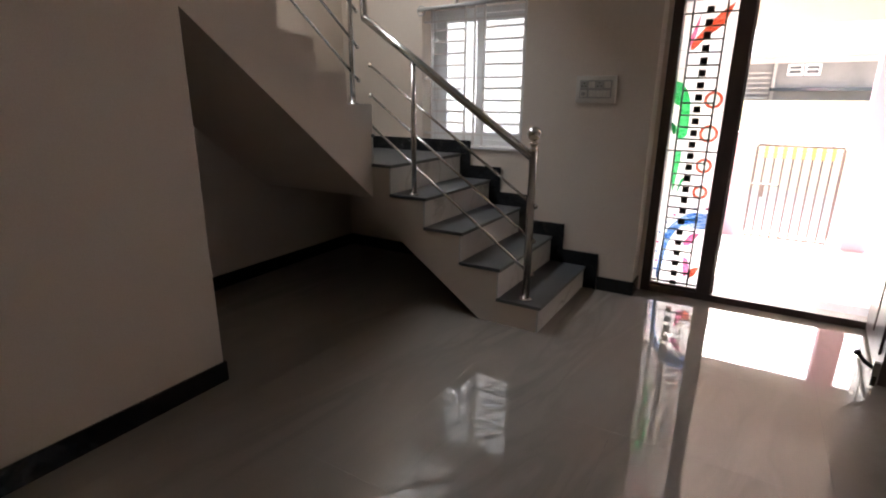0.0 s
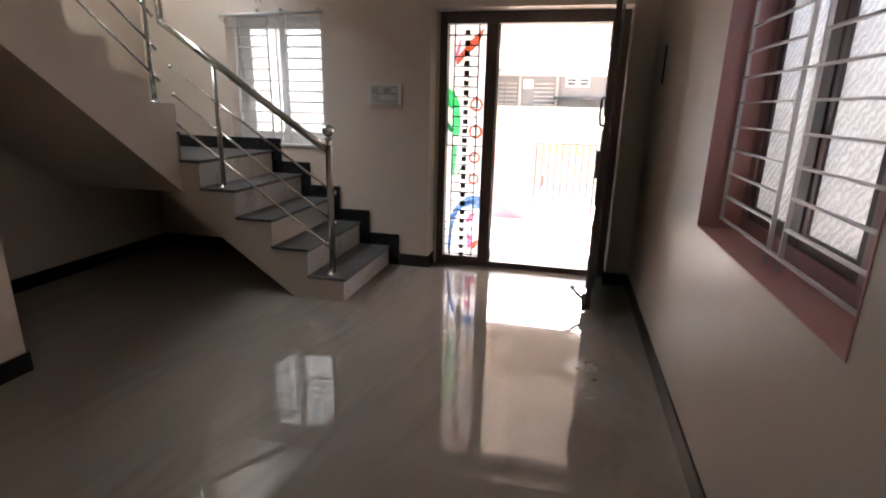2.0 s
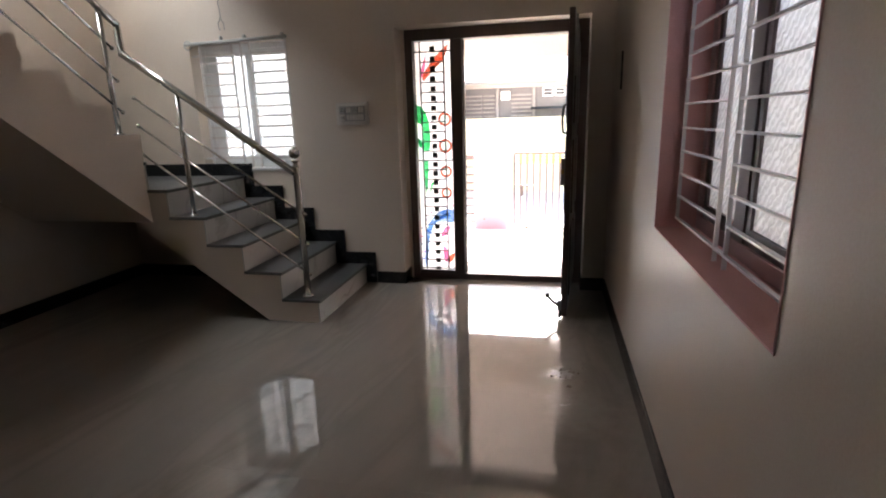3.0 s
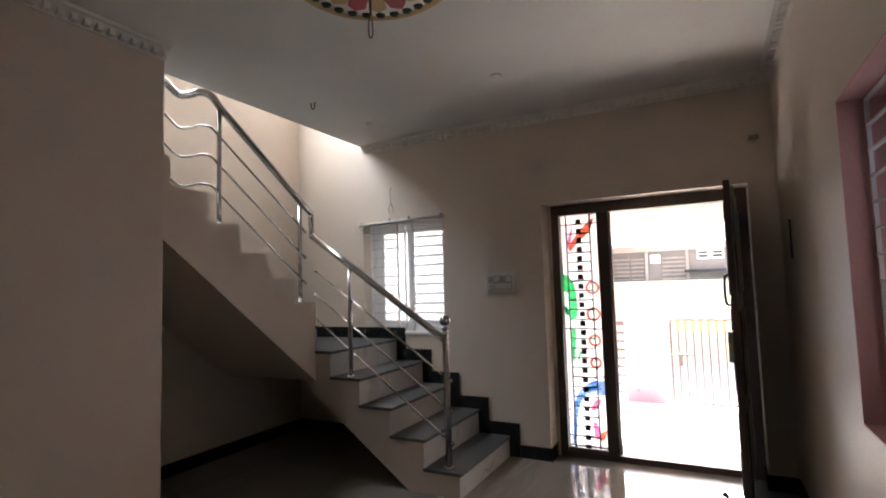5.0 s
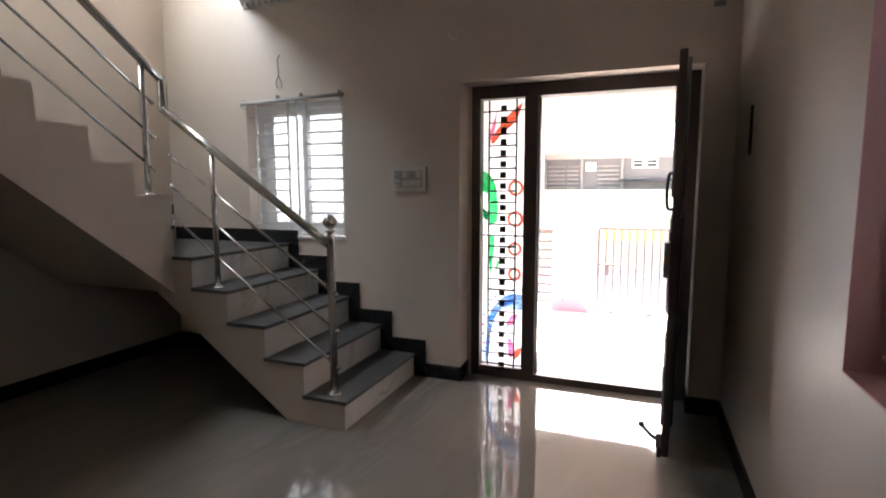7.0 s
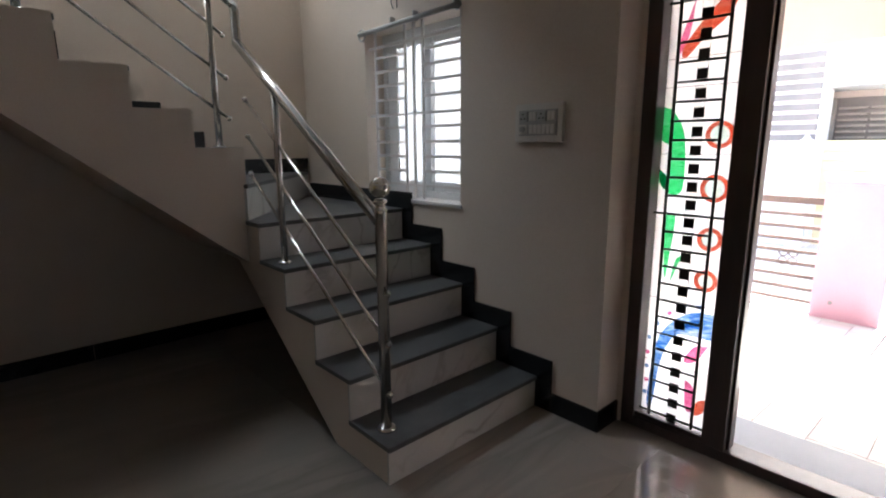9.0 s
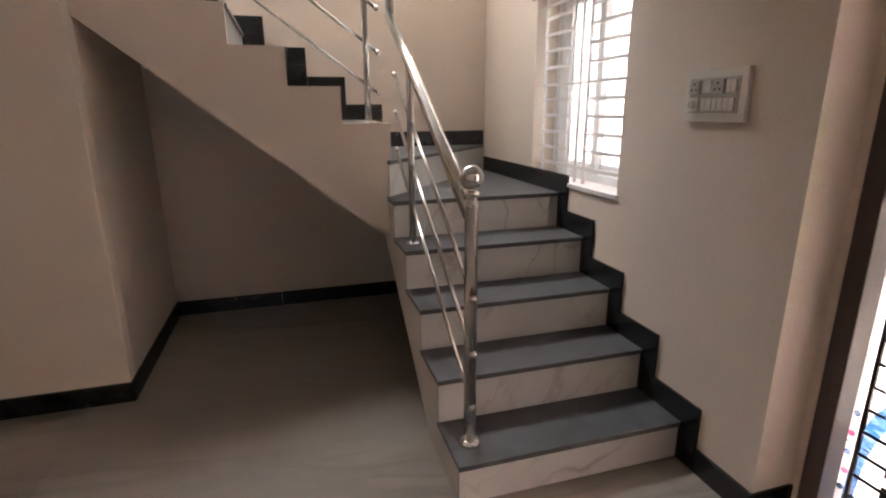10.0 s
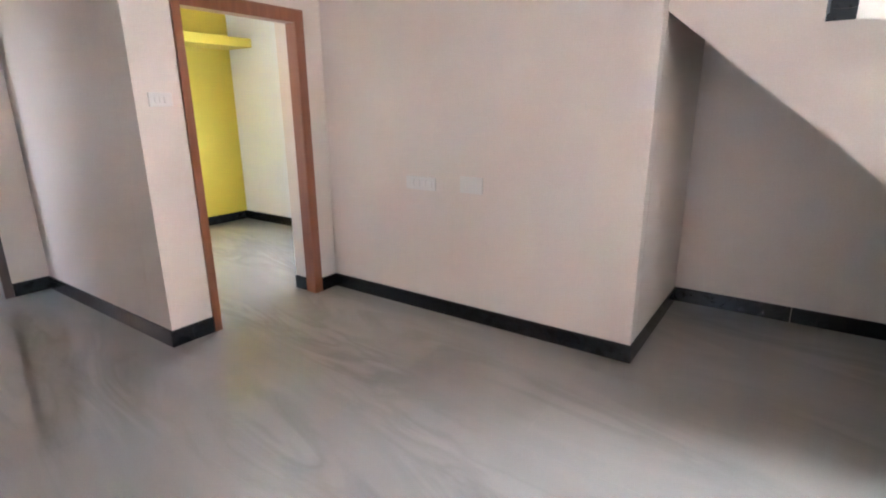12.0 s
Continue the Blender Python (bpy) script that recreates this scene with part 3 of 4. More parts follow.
# ---- steel railing ----
def railing():
    rl = thing("stair_railing", (-0.823, 3.03, step_z(1)), "polished stainless steel stair railing with round newel ball", "railing")
    y = 3.03
    z1 = step_z(1)
    part("newel_post", lathe(bmesh.new(), (-0.823, y, z1), [(0.024, 0.0), (0.024, 0.93), (0.026, 0.935), (0.026, 0.95), (0.018, 0.957), (0.018, 0.972), (0.028, 0.978), (0.028, 0.985), (0.016, 0.992)]), STEEL, rl)
    part("ball_finial", ball(bmesh.new(), (-0.823, y, z1 + 1.036), 0.042, 24), STEEL, rl)
    part("base_flange", lathe(bmesh.new(), (-0.823, y, z1), [(0.043, 0.0), (0.043, 0.006), (0.034, 0.014), (0.026, 0.017)]), STEEL, rl)
    # lower handrail with its kink at the turn, then up the upper flight
    part("handrail", tube(bmesh.new(), [(-0.835, y, 1.075), (-1.2, 3.024, 1.325), (-1.66, 3.014, 1.645), (-2.035, 3.0, 1.905)], 0.026), STEEL, rl)
    part("rail_riser", tube(bmesh.new(), [(-2.04, 3.0, 1.895), (-2.046, 3.004, 1.925), (-2.05, 3.006, 2.06), (-2.05, 3.0, 2.098)], 0.024), STEEL, rl)
    ux, vx = -2.051, -2.275
    top = [(ux, 3.01, 2.095), (ux, 2.87, 2.19), (ux, 2.094, 2.745), (ux, 2.03, 2.80), (ux - 0.06, 1.99, 2.825), (vx + 0.05, 1.965, 2.82), (vx, 1.9, 2.85), (vx, 1.6, 3.08), (vx, 0.8, 3.68)]
    part("handrail", tube(bmesh.new(), [top[0], top[1], *smooth_line(top[2:], 6)], 0.026), STEEL, rl)
    for zb, zt in ((0.80, 1.612), (0.582, 1.418), (0.36, 1.215)):
        part("rail_bar", tube(bmesh.new(), [(-0.80, y, zb - 0.016), (-2.01, 3.012, zt)], 0.0085), STEEL, rl)
        part("bar_end", ball(bmesh.new(), (-2.015, 3.012, zt + 0.003), 0.015), STEEL, rl)
        part("bar_end", ball(bmesh.new(), (-0.793, y, zb - 0.02), 0.016), STEEL, rl)
    for zb, zt in ((1.951, 2.535), (1.736, 2.335), (1.526, 2.135)):
        jog = [(ux, 2.096, zt), (ux, 2.03, zt + 0.045), (ux - 0.06, 1.99, zt + 0.06), (vx + 0.05, 1.965, zt + 0.055), (vx, 1.9, zt + 0.09), (vx, 1.6, zt + 0.32), (vx, 0.8, zt + 0.93)]
        part("rail_bar", tube(bmesh.new(), [(ux, 2.925, zb - 0.005), *smooth_line(jog, 5)], 0.0085), STEEL, rl)
        part("bar_end", ball(bmesh.new(), (ux, 2.932, zb - 0.01), 0.015), STEEL, rl)
    for x, yy, z0, z1b in ((-1.665, 3.014, step_z(4), 1.62), (ux, 2.87, step_z(7), 2.17), (ux, 2.096, step_z(10), 2.73)):
        part("post", tube(bmesh.new(), [(x, yy, z0), (x, yy, z1b)], 0.017), STEEL, rl)
        part("post_foot", lathe(bmesh.new(), (x, yy, z0), [(0.034, 0.0), (0.034, 0.005), (0.026, 0.012), (0.019, 0.014)]), STEEL, rl)


railing()


# ---- front door: frame, stained glass sidelight, open leaf ----
GX0, GX1, GZ0, GZ1 = -0.245, 0.074, 0.062, 2.035
FY0, FY1 = 4.105, 4.225


def front_door():
    dr = thing("door_1", (0.42, FY0, 0), "dark brown wooden front door frame with stained glass sidelight", "door", "", "structure")
    x0, x1, zt = DOOR
    part("plaster_return", solid(x0 + 0.001, x0 + 0.03, FY0 - 0.004, FY1, 0, zt - 0.001), CREAM, dr, "cream plaster edge beside the frame")
    part("jamb", solid(x0 + 0.03, GX0, FY0, FY1, 0, zt, 0.006), DARK_WOOD, dr)
    part("mullion", solid(GX1, 0.17, FY0, FY1, 0.05, GZ1, 0.006), DARK_WOOD, dr)
    part("jamb", solid(1.087, x1, FY0, FY1, 0, zt, 0.006), DARK_WOOD, dr)
    part("head", solid(GX0, 1.087, FY0, FY1, GZ1, zt, 0.006), DARK_WOOD, dr)
    part("threshold", solid(GX0, 1.087, FY0, FY1, 0, 0.05, 0.006), DARK_WOOD, dr)
    part("bead", solid(GX0, GX1, FY0 + 0.012, FY0 + 0.03, 0.05, GZ0 + 0.012, 0.003), DARK_WOOD, dr)
    part("bead", solid(0.17, 0.182, FY0 + 0.03, FY0 + 0.09, 0.05, GZ1, 0.003), DARK_WOOD, dr)
    return dr


front_door()


def petal(bm, points, y0, y1, steps=6):
    """A thin flat piece whose rounded outline runs through a few points of the panel (across, up)."""
    line = smooth_line([(a, 0, b) for a, b in points] + [(points[0][0], 0, points[0][1])], steps)[:-1]
    return prism(bm, [(p.x, p.z) for p in line], 1, y0, y1)


def ring(bm, cx, cz, r, width, y0, y1, n=28):
    out = [(cx + r * math.cos(a), cz + r * math.sin(a)) for a in (2 * math.pi * k / n for k in range(n))]
    inn = [(cx + (r - width) * math.cos(a), cz + (r - width) * math.sin(a)) for a in (2 * math.pi * k / n for k in range(n))]
    for k in range(n):
        j = (k + 1) % n
        q = [out[k], out[j], inn[j], inn[k]]
        lo, hi = [bm.verts.new((a, y0, b)) for a, b in q], [bm.verts.new((a, y1, b)) for a, b in q]
        bm.faces.new(lo)
        bm.faces.new(hi[::-1])
        bm.faces.new((lo[1], lo[0], hi[0], hi[1]))
        bm.faces.new((lo[3], lo[2], hi[2], hi[3]))
    return bm


GREEN_G = glass("green_glass", (0.16, 0.80, 0.38), 0.15, streak=0.35)
DEEP_GREEN_G = glass("deep_green_glass", (0.06, 0.55, 0.26), 0.15)
BLUE_G = glass("blue_glass", (0.17, 0.40, 0.74), 0.15, streak=0.75)
SKY_G = glass("light_blue_glass", (0.30, 0.58, 0.88), 0.15)
ORANGE_G = glass("orange_red_glass", (0.82, 0.29, 0.19), 0.15, streak=0.25)
PINK_G = glass("magenta_glass", (0.90, 0.34, 0.56), 0.15, streak=0.3)
AQUA_G = glass("pale_aqua_glass", (0.86, 0.97, 0.94), 0.1)


def sidelight():
    sl = thing("stained_glass_panel", (GX0, 4.187, GZ0), "white stained glass panel with green, blue and orange leaf shapes", "stained glass")
    w, h = GX1 - GX0, GZ1 - GZ0
    part("pane", solid(GX0, GX1, 4.186, 4.192, GZ0, GZ1), FROST, sl)
    ya, yb = 4.1815, 4.1855

    def at(u, v):
        return GX0 + u * w, GZ1 - v * h

    def shape(name, mat, label, *uv):
        part(name, petal(bmesh.new(), [at(u, v) for u, v in uv], ya, yb), mat, sl, label)

    shape("leaf", PINK_G, "magenta glass leaf", (0.32, 0.035), (0.27, 0.06), (0.14, 0.125), (0.16, 0.145), (0.27, 0.105))
    shape("leaf", ORANGE_G, "orange glass leaf", (0.92, 0.012), (0.72, 0.035), (0.42, 0.085), (0.20, 0.135), (0.24, 0.155), (0.48, 0.115), (0.76, 0.075))
    shape("leaf", GREEN_G, "green glass leaf", (0.0, 0.255), (0.16, 0.27), (0.32, 0.325), (0.34, 0.44), (0.12, 0.44), (0.14, 0.35), (0.0, 0.325))
    shape("leaf", DEEP_GREEN_G, "dark green glass leaf", (0.0, 0.395), (0.10, 0.41), (0.10, 0.44), (0.02, 0.425))
    shape("leaf", GREEN_G, "green glass leaf", (0.14, 0.50), (0.28, 0.50), (0.24, 0.60), (0.20, 0.65), (0.16, 0.585))
    shape("leaf", GREEN_G, "thin green glass leaf", (0.44, 0.59), (0.34, 0.60), (0.28, 0.655), (0.33, 0.635), (0.38, 0.61))
    shape("wave", BLUE_G, "blue glass wave", (0.99, 0.715), (0.62, 0.72), (0.30, 0.765), (0.14, 0.83), (0.08, 0.97), (0.16, 0.975), (0.24, 0.86), (0.42, 0.785), (0.70, 0.775), (0.99, 0.77))
    shape("wave", SKY_G, "light blue glass streak", (0.90, 0.735), (0.62, 0.74), (0.40, 0.775), (0.62, 0.755))
    shape("leaf", PINK_G, "magenta glass leaf", (0.90, 0.79), (0.70, 0.80), (0.58, 0.84), (0.74, 0.835))
    shape("leaf", PINK_G, "magenta glass leaf", (0.62, 0.885), (0.74, 0.90), (0.76, 0.955), (0.66, 0.955))
    shape("leaf", ORANGE_G, "orange glass leaf", (0.99, 0.918), (0.82, 0.93), (0.78, 0.965), (0.90, 0.955))
    for v, r in ((0.319, 0.058), (0.433, 0.060), (0.545, 0.053), (0.640, 0.050)):
        cx, cz = at(0.77, v)
        part("ring", ring(bmesh.new(), cx, cz, r, 0.019, ya, yb), ORANGE_G, sl, "orange glass ring")
        part("ring_centre", ring(bmesh.new(), cx, cz, r - 0.019, r - 0.0195, ya, yb), AQUA_G, sl, "pale aqua glass disc")
    for i, (u, v) in enumerate(((0.72, 0.703), (0.96, 0.698), (0.32, 0.732), (0.16, 0.764), (0.05, 0.804), (0.04, 0.843), (0.04, 0.880), (0.05, 0.916), (0.04, 0.950))):
        cx, cz = at(u, v)
        part("dot", ring(bmesh.new(), cx, cz, 0.011, 0.0108, ya, yb, 14), (BLUE_G, PINK_G)[i % 2 if i not in (2, 3) else 3 - i], sl)
    square = mesh("black_square", solid(-0.0215, 0.0215, ya, yb, -0.0205, 0.0205), IRON)
    me = square.data
    bpy.data.objects.remove(square)
    for i in range(25):
        piece("black_square", me, sl, (at(0.475, 0)[0], 0, GZ1 - 0.058 - 0.0795 * i))
    for v in (0.155, 0.215, 0.36, 0.70, 0.86):
        part("lead_line", solid(GX0, GX1, 4.1825, 4.1855, at(0, v)[1] - 0.001, at(0, v)[1] + 0.001), IRON, sl)
    for u in (0.405, 0.545):
        part("lead_line", solid(GX0 + u * w - 0.0012, GX0 + u * w + 0.0012, 4.1835, 4.1855, GZ0, GZ1), PLATE_GREY, sl, "thin grey lead line")
    for i in range(24):
        z = GZ1 - 0.058 - 0.0795 * i
        for e in (-0.0225, -0.057):
            part("lead_line", solid(GX0 + 0.408 * w, GX0 + 0.542 * w, 4.1835, 4.1855, z + e - 0.001, z + e + 0.001), PLATE_GREY, sl)
    gr = thing("sidelight_grille", (GX0, 4.16, GZ0), "black iron ladder grille in front of the stained glass", "grille")
    for u in (0.155, 0.79):
        part("upright", solid(GX0 + u * w - 0.006, GX0 + u * w + 0.006, 4.160, 4.172, GZ0, GZ1, 0.002), IRON, gr)
    for i in range(24):
        z = 1.955 - 0.0815 * i
        full = i in (0, 11, 23)
        a, b = (GX0, GX1) if full else (GX0 + 0.155 * w, GX0 + 0.79 * w)
        part("rung", tube(bmesh.new(), [(a, 4.166, z), (b, 4.166, z)], 0.0055, 8), IRON, gr)


sidelight()


def door_leaf():
    lf = thing("front_door", (0, 0, 0), "open dark brown wooden front door leaf with raised panels", "door")
    L, H, t = 0.865, 2.015, 0.036
    part("leaf_board", solid(0, L, -t / 2, t / 2, 0.0, H, 0.004), DARK_WOOD, lf)
    for z0, z1 in ((0.12, 0.62), (0.72, 1.22), (1.32, 1.90)):
        for x0, x1 in ((0.10, 0.40), (0.46, 0.76)):
            for side in (-1, 1):
                ya, yb = sorted((side * (t / 2 - 0.001), side * (t / 2 + 0.012)))
                part("raised_panel", solid(x0, x1, ya, yb, z0, z1, 0.009), DARK_WOOD, lf)
    # long pull handle, lock and latches on the outer face
    pull = smooth_line([(0.80, -t / 2, 1.44), (0.80, -t / 2 - 0.024, 1.43), (0.80, -t / 2 - 0.03, 1.35), (0.80, -t / 2 - 0.024, 1.27), (0.80, -t / 2, 1.26)], 5)
    part("pull_handle", tube(bmesh.new(), pull, 0.008), IRON, lf, "black curved pull handle")
    part("lock_case", solid(0.775, 0.845, -t / 2 - 0.03, -t / 2, 0.92, 1.10, 0.006), GREY_METAL, lf, "dull metal rim lock")
    part("lock_bolt", solid(0.845, 0.875, -t / 2 - 0.024, -t / 2 - 0.008, 1.0, 1.03, 0.003), BRASS, lf)
    part("latch_plate", solid(0.81, 0.85, -t / 2 - 0.006, -t / 2, 1.15, 1.24, 0.002), BRASS, lf)
    part("tower_bolt", tube(bmesh.new(), [(0.83, t / 2 + 0.012, 1.62), (0.83, t / 2 + 0.012, 1.98)], 0.007, 10), GREY_METAL, lf)
    # sprung foot stopper at the bottom
    st = part("foot_stopper", solid(0.815, 0.85, -t / 2 - 0.028, -t / 2, 0.035, 0.11, 0.004), GREY_METAL, lf, "grey metal foot stopper with a lever")
    part("lever", tube(bmesh.new(), [(0.832, -t / 2 - 0.02, 0.07), (0.832, -t / 2 - 0.06, 0.095), (0.832, -t / 2 - 0.10, 0.14)], 0.010, 10), IRON, st)
    part("lever_tip", ball(bmesh.new(), (0.832, -t / 2 - 0.10, 0.14), 0.016), IRON, st)
    part("rubber_foot", tube(bmesh.new(), [(0.832, -t / 2 - 0.012, 0.045), (0.832, -t / 2 - 0.012, -0.02)], 0.012, 12), IRON, st)
    for z in (0.25, 1.0, 1.75):
        part("hinge", tube(bmesh.new(), [(-0.006, t / 2 + 0.004, z), (-0.006, t / 2 + 0.004, z + 0.09)], 0.007, 10), GREY_METAL, lf)
    lf.matrix_basis = pose(1.082, 4.085, 0.03, 0, 0, -94.6)


door_leaf()


# ---- stair window: white frame, two sliding sashes, iron grille ----
def stair_window():
    x0, x1, z0, z1 = WIN
    wn = thing("window_1", (x0, 4.08, z0), "white framed sliding window beside the stairs", "window", "", "structure")
    ya, yb = 4.07, 4.135
    f = 0.045
    part("window_frame", solid(x0, x0 + f, ya, yb, z0, z1, 0.004), UPVC, wn)
    part("window_frame", solid(x1 - f, x1, ya, yb, z0, z1, 0.004), UPVC, wn)
    part("window_frame", solid(x0 + f, x1 - f, ya, yb, z1 - f, z1, 0.004), UPVC, wn)
    part("window_frame", solid(x0 + f, x1 - f, ya, yb, z0, z0 + f, 0.004), UPVC, wn)
    mid = (x0 + x1) / 2
    for a, b, y in ((x0 + f, mid + 0.03, 4.077), (mid - 0.03, x1 - f, 4.105)):
        w = 0.10 if y < 4.1 else 0.055
        sash = part("sash", solid(a, a + w, y, y + 0.024, z0 + f, z1 - f, 0.003), UPVC, wn)
        part("stile", solid(b - 0.055, b, y, y + 0.024, z0 + f, z1 - f, 0.003), UPVC, sash)
        part("rail", solid(a + w, b - 0.055, y, y + 0.024, z0 + f, z0 + f + 0.055, 0.003), UPVC, sash)
        part("rail", solid(a + w, b - 0.055, y, y + 0.024, z1 - f - 0.055, z1 - f, 0.003), UPVC, sash)
        part("pane", solid(a + w, b - 0.055, y + 0.010, y + 0.014, z0 + f + 0.055, z1 - f - 0.055), MILK, sash)
    part("window_sill", solid(x0 - 0.01, x1 + 0.01, YW - 0.012, YW + 0.14, z0 - 0.022, z0 + 0.001, 0.004), WHITE_IRON, wn, "white painted sill")
    gr = thing("window_grille", (x0, 3.955, z0), "white painted iron window grille with close bars", "grille")
    y = 3.958
    xs = (x0 + 0.075, x0 + 0.385, x0 + 0.47, x0 + 0.555, x1 - 0.025)
    for x in xs:
        part("upright", solid(x - 0.008, x + 0.008, y - 0.007, y + 0.007, z0 + 0.005, z1 + 0.0, 0.0015), WHITE_IRON, gr)
    for z in (z0 + 0.09, z0 + 0.535, z1 - 0.10):
        part("long_bar", solid(x0 - 0.0, x1 + 0.0, y - 0.005, y + 0.005, z - 0.008, z + 0.008, 0.0015), WHITE_IRON, gr)
    for i in range(1, 10):
        z = z0 + 0.09 + i * 0.0905
        if abs(z - z0 - 0.535) > 0.02:
            for a, b in ((xs[0], xs[1]), (xs[3], xs[4])):
                part("short_bar", solid(a + 0.006, b - 0.006, y - 0.005, y + 0.005, z - 0.0085, z + 0.0085, 0.0015), WHITE_IRON, gr)
    rod = thing("curtain_rod_bracket", (x0, YW, z1), "grey curtain rod stub with a ring bracket", "bracket")
    part("rod", tube(bmesh.new(), [(x0 - 0.02, YW - 0.03, z1 - 0.012), (x1 + 0.02, YW - 0.03, z1 + 0.005)], 0.015, 12), PLATE_GREY, rod)
    part("ring_bracket", tube(bmesh.new(), [(x0 + 0.012 + 0.035 * math.cos(a), YW - 0.03, z1 - 0.02 + 0.035 * math.sin(a)) for a in (math.pi * k / 10 for k in range(21))], 0.006, 8), PLATE_GREY, rod)
    for x in (x0 + 0.33, x0 + 0.55, x1 - 0.02):
        part("clip", solid(x - 0.006, x + 0.006, YW - 0.036, YW - 0.001, z1 - 0.015, z1 + 0.04, 0.002), PLATE_GREY, rod)


stair_window()


# ---- side window: pink recess, rippled glass, flat white grille ----
def side_window():
    y0, y1, z0, z1 = SIDE
    wn = thing("window_2", (XR, y0, z0), "side window with rippled glass in a pink painted recess", "window", "", "structure")
    e = 0.006
    part("recess_side", solid(XR - 0.003, XR + 0.238, y1 - e, y1 - 0.0005, z0, z1), PINK, wn, "pink painted recess")
    part("recess_side", solid(XR - 0.003, XR + 0.238, y0 + 0.0005, y0 + e, z0, z1), PINK, wn, "pink painted recess")
    part("recess_sill", solid(XR - 0.003, XR + 0.238, y0 + e, y1 - e, z0 + 0.0005, z0 + e), PINK, wn, "pink painted sill")
    part("recess_head", solid(XR - 0.003, XR + 0.238, y0 + e, y1 - e, z1 - e, z1 - 0.0005), PINK, wn, "pink painted recess")
    xa, xb = XR + 0.16, XR + 0.22
    part("window_frame", solid(xa, xb, y1 - 0.07, y1 - e, z0 + e, z1 - e, 0.004), MAUVE, wn)
    part("window_frame", solid(xa, xb, y0 + e, y0 + 0.10, z0 + e, z1 - e, 0.004), MAUVE, wn)
    part("window_frame", solid(xa, xb, y0 + 0.10, y1 - 0.07, z0 + e, z0 + 0.06, 0.004), MAUVE, wn)
    part("window_frame", solid(xa, xb, y0 + 0.10, y1 - 0.07, z1 - 0.06, z1 - e, 0.004), MAUVE, wn)
    part("mullion", solid(xa + 0.002, xb, 1.515, 1.595, z0 + 0.06, z1 - 0.06, 0.004), DARK_SASH, wn)
    part("mullion", solid(xa + 0.002, xb, 1.10, 1.15, z0 + 0.06, z1 - 0.06, 0.004), MAUVE, wn)
    for a, b in ((y0 + 0.10, 1.10), (1.15, 1.515), (1.595, y1 - 0.07)):
        sash = part("sash", solid(xa + 0.008, xa + 0.034, a, a + 0.035, z0 + 0.06, z1 - 0.06, 0.003), DARK_SASH, wn, "dark mauve sash")
        part("stile", solid(xa + 0.008, xa + 0.034, b - 0.035, b, z0 + 0.06, z1 - 0.06, 0.003), DARK_SASH, sash)
        part("rail", solid(xa + 0.008, xa + 0.034, a + 0.035, b - 0.035, z0 + 0.06, z0 + 0.115, 0.003), DARK_SASH, sash)
        part("rail", solid(xa + 0.008, xa + 0.034, a + 0.035, b - 0.035, z1 - 0.115, z1 - 0.06, 0.003), DARK_SASH, sash)
        part("pane", solid(xa + 0.018, xa + 0.024, a + 0.035, b - 0.035, z0 + 0.115, z1 - 0.115), RIPPLE, sash)
    gr = thing("side_window_grille", (XR + 0.07, y0, z0), "dull silver painted flat bar window grille in the pink recess", "grille")
    x = XR + 0.08
    ys = (y0 + 0.03, 1.40, 1.50, y1 - 0.03)
    for i, y in enumerate(ys):
        low = z0 + (0.006 if i in (1, 2) else 0.045)
        part("upright", solid(x - 0.007, x + 0.007, y - 0.004, y + 0.004, low, z1 - 0.02, 0.0015), SILVER, gr)
    for z in (z0 + 0.05, z0 + 0.605, z1 - 0.02):
        part("long_bar", solid(x - 0.007, x + 0.007, y0 + e, y1 - 0.03, z - 0.004, z + 0.004, 0.0015), SILVER, gr)
    for i in range(1, 12):
        z = z0 + 0.05 + i * 0.0925
        if i != 6:
            for a, b in ((ys[0], ys[1]), (ys[2], ys[3])):
                part("short_bar", solid(x - 0.007, x + 0.007, a + 0.005, b - 0.005, z - 0.004, z + 0.004, 0.0015), SILVER, gr)
    for z in (z0 + 0.05, z0 + 0.605):
        part("wall_pin", tube(bmesh.new(), [(x, y1 - 0.03, z), (x, y1 - 0.004, z)], 0.006, 8), PINK, gr, "pink painted fixing pin")


side_window()


# ---- bedroom door frame, passage door frame ----
def door_frame(name, x0, x1, ya, yb, zt, mat, label):
    fr = thing(name, (x0, ya, 0), label, "door frame", "", "structure")
    jw, jv = (0.075, 0.05) if x0 < -1 else (0.06, 0.06)
    part("jamb", solid(x0, x0 + jw, ya, yb, 0, zt, 0.005), mat, fr)
    part("jamb", solid(x1 - jv, x1, ya, yb, 0, zt, 0.005), mat, fr)
    part("head", solid(x0 + jw, x1 - jv, ya, yb, zt - 0.085, zt, 0.005), mat, fr)


door_frame("door_2", -1.713, -0.791, YD - 0.09, YD + 0.014, 2.043, RED_WOOD, "red brown polished wooden frame of the bedroom doorway")
door_frame("door_3", -0.278, 0.618, YP - 0.09, YP + 0.012, 2.038, DARK_WOOD, "dark wooden frame of the passage doorway")


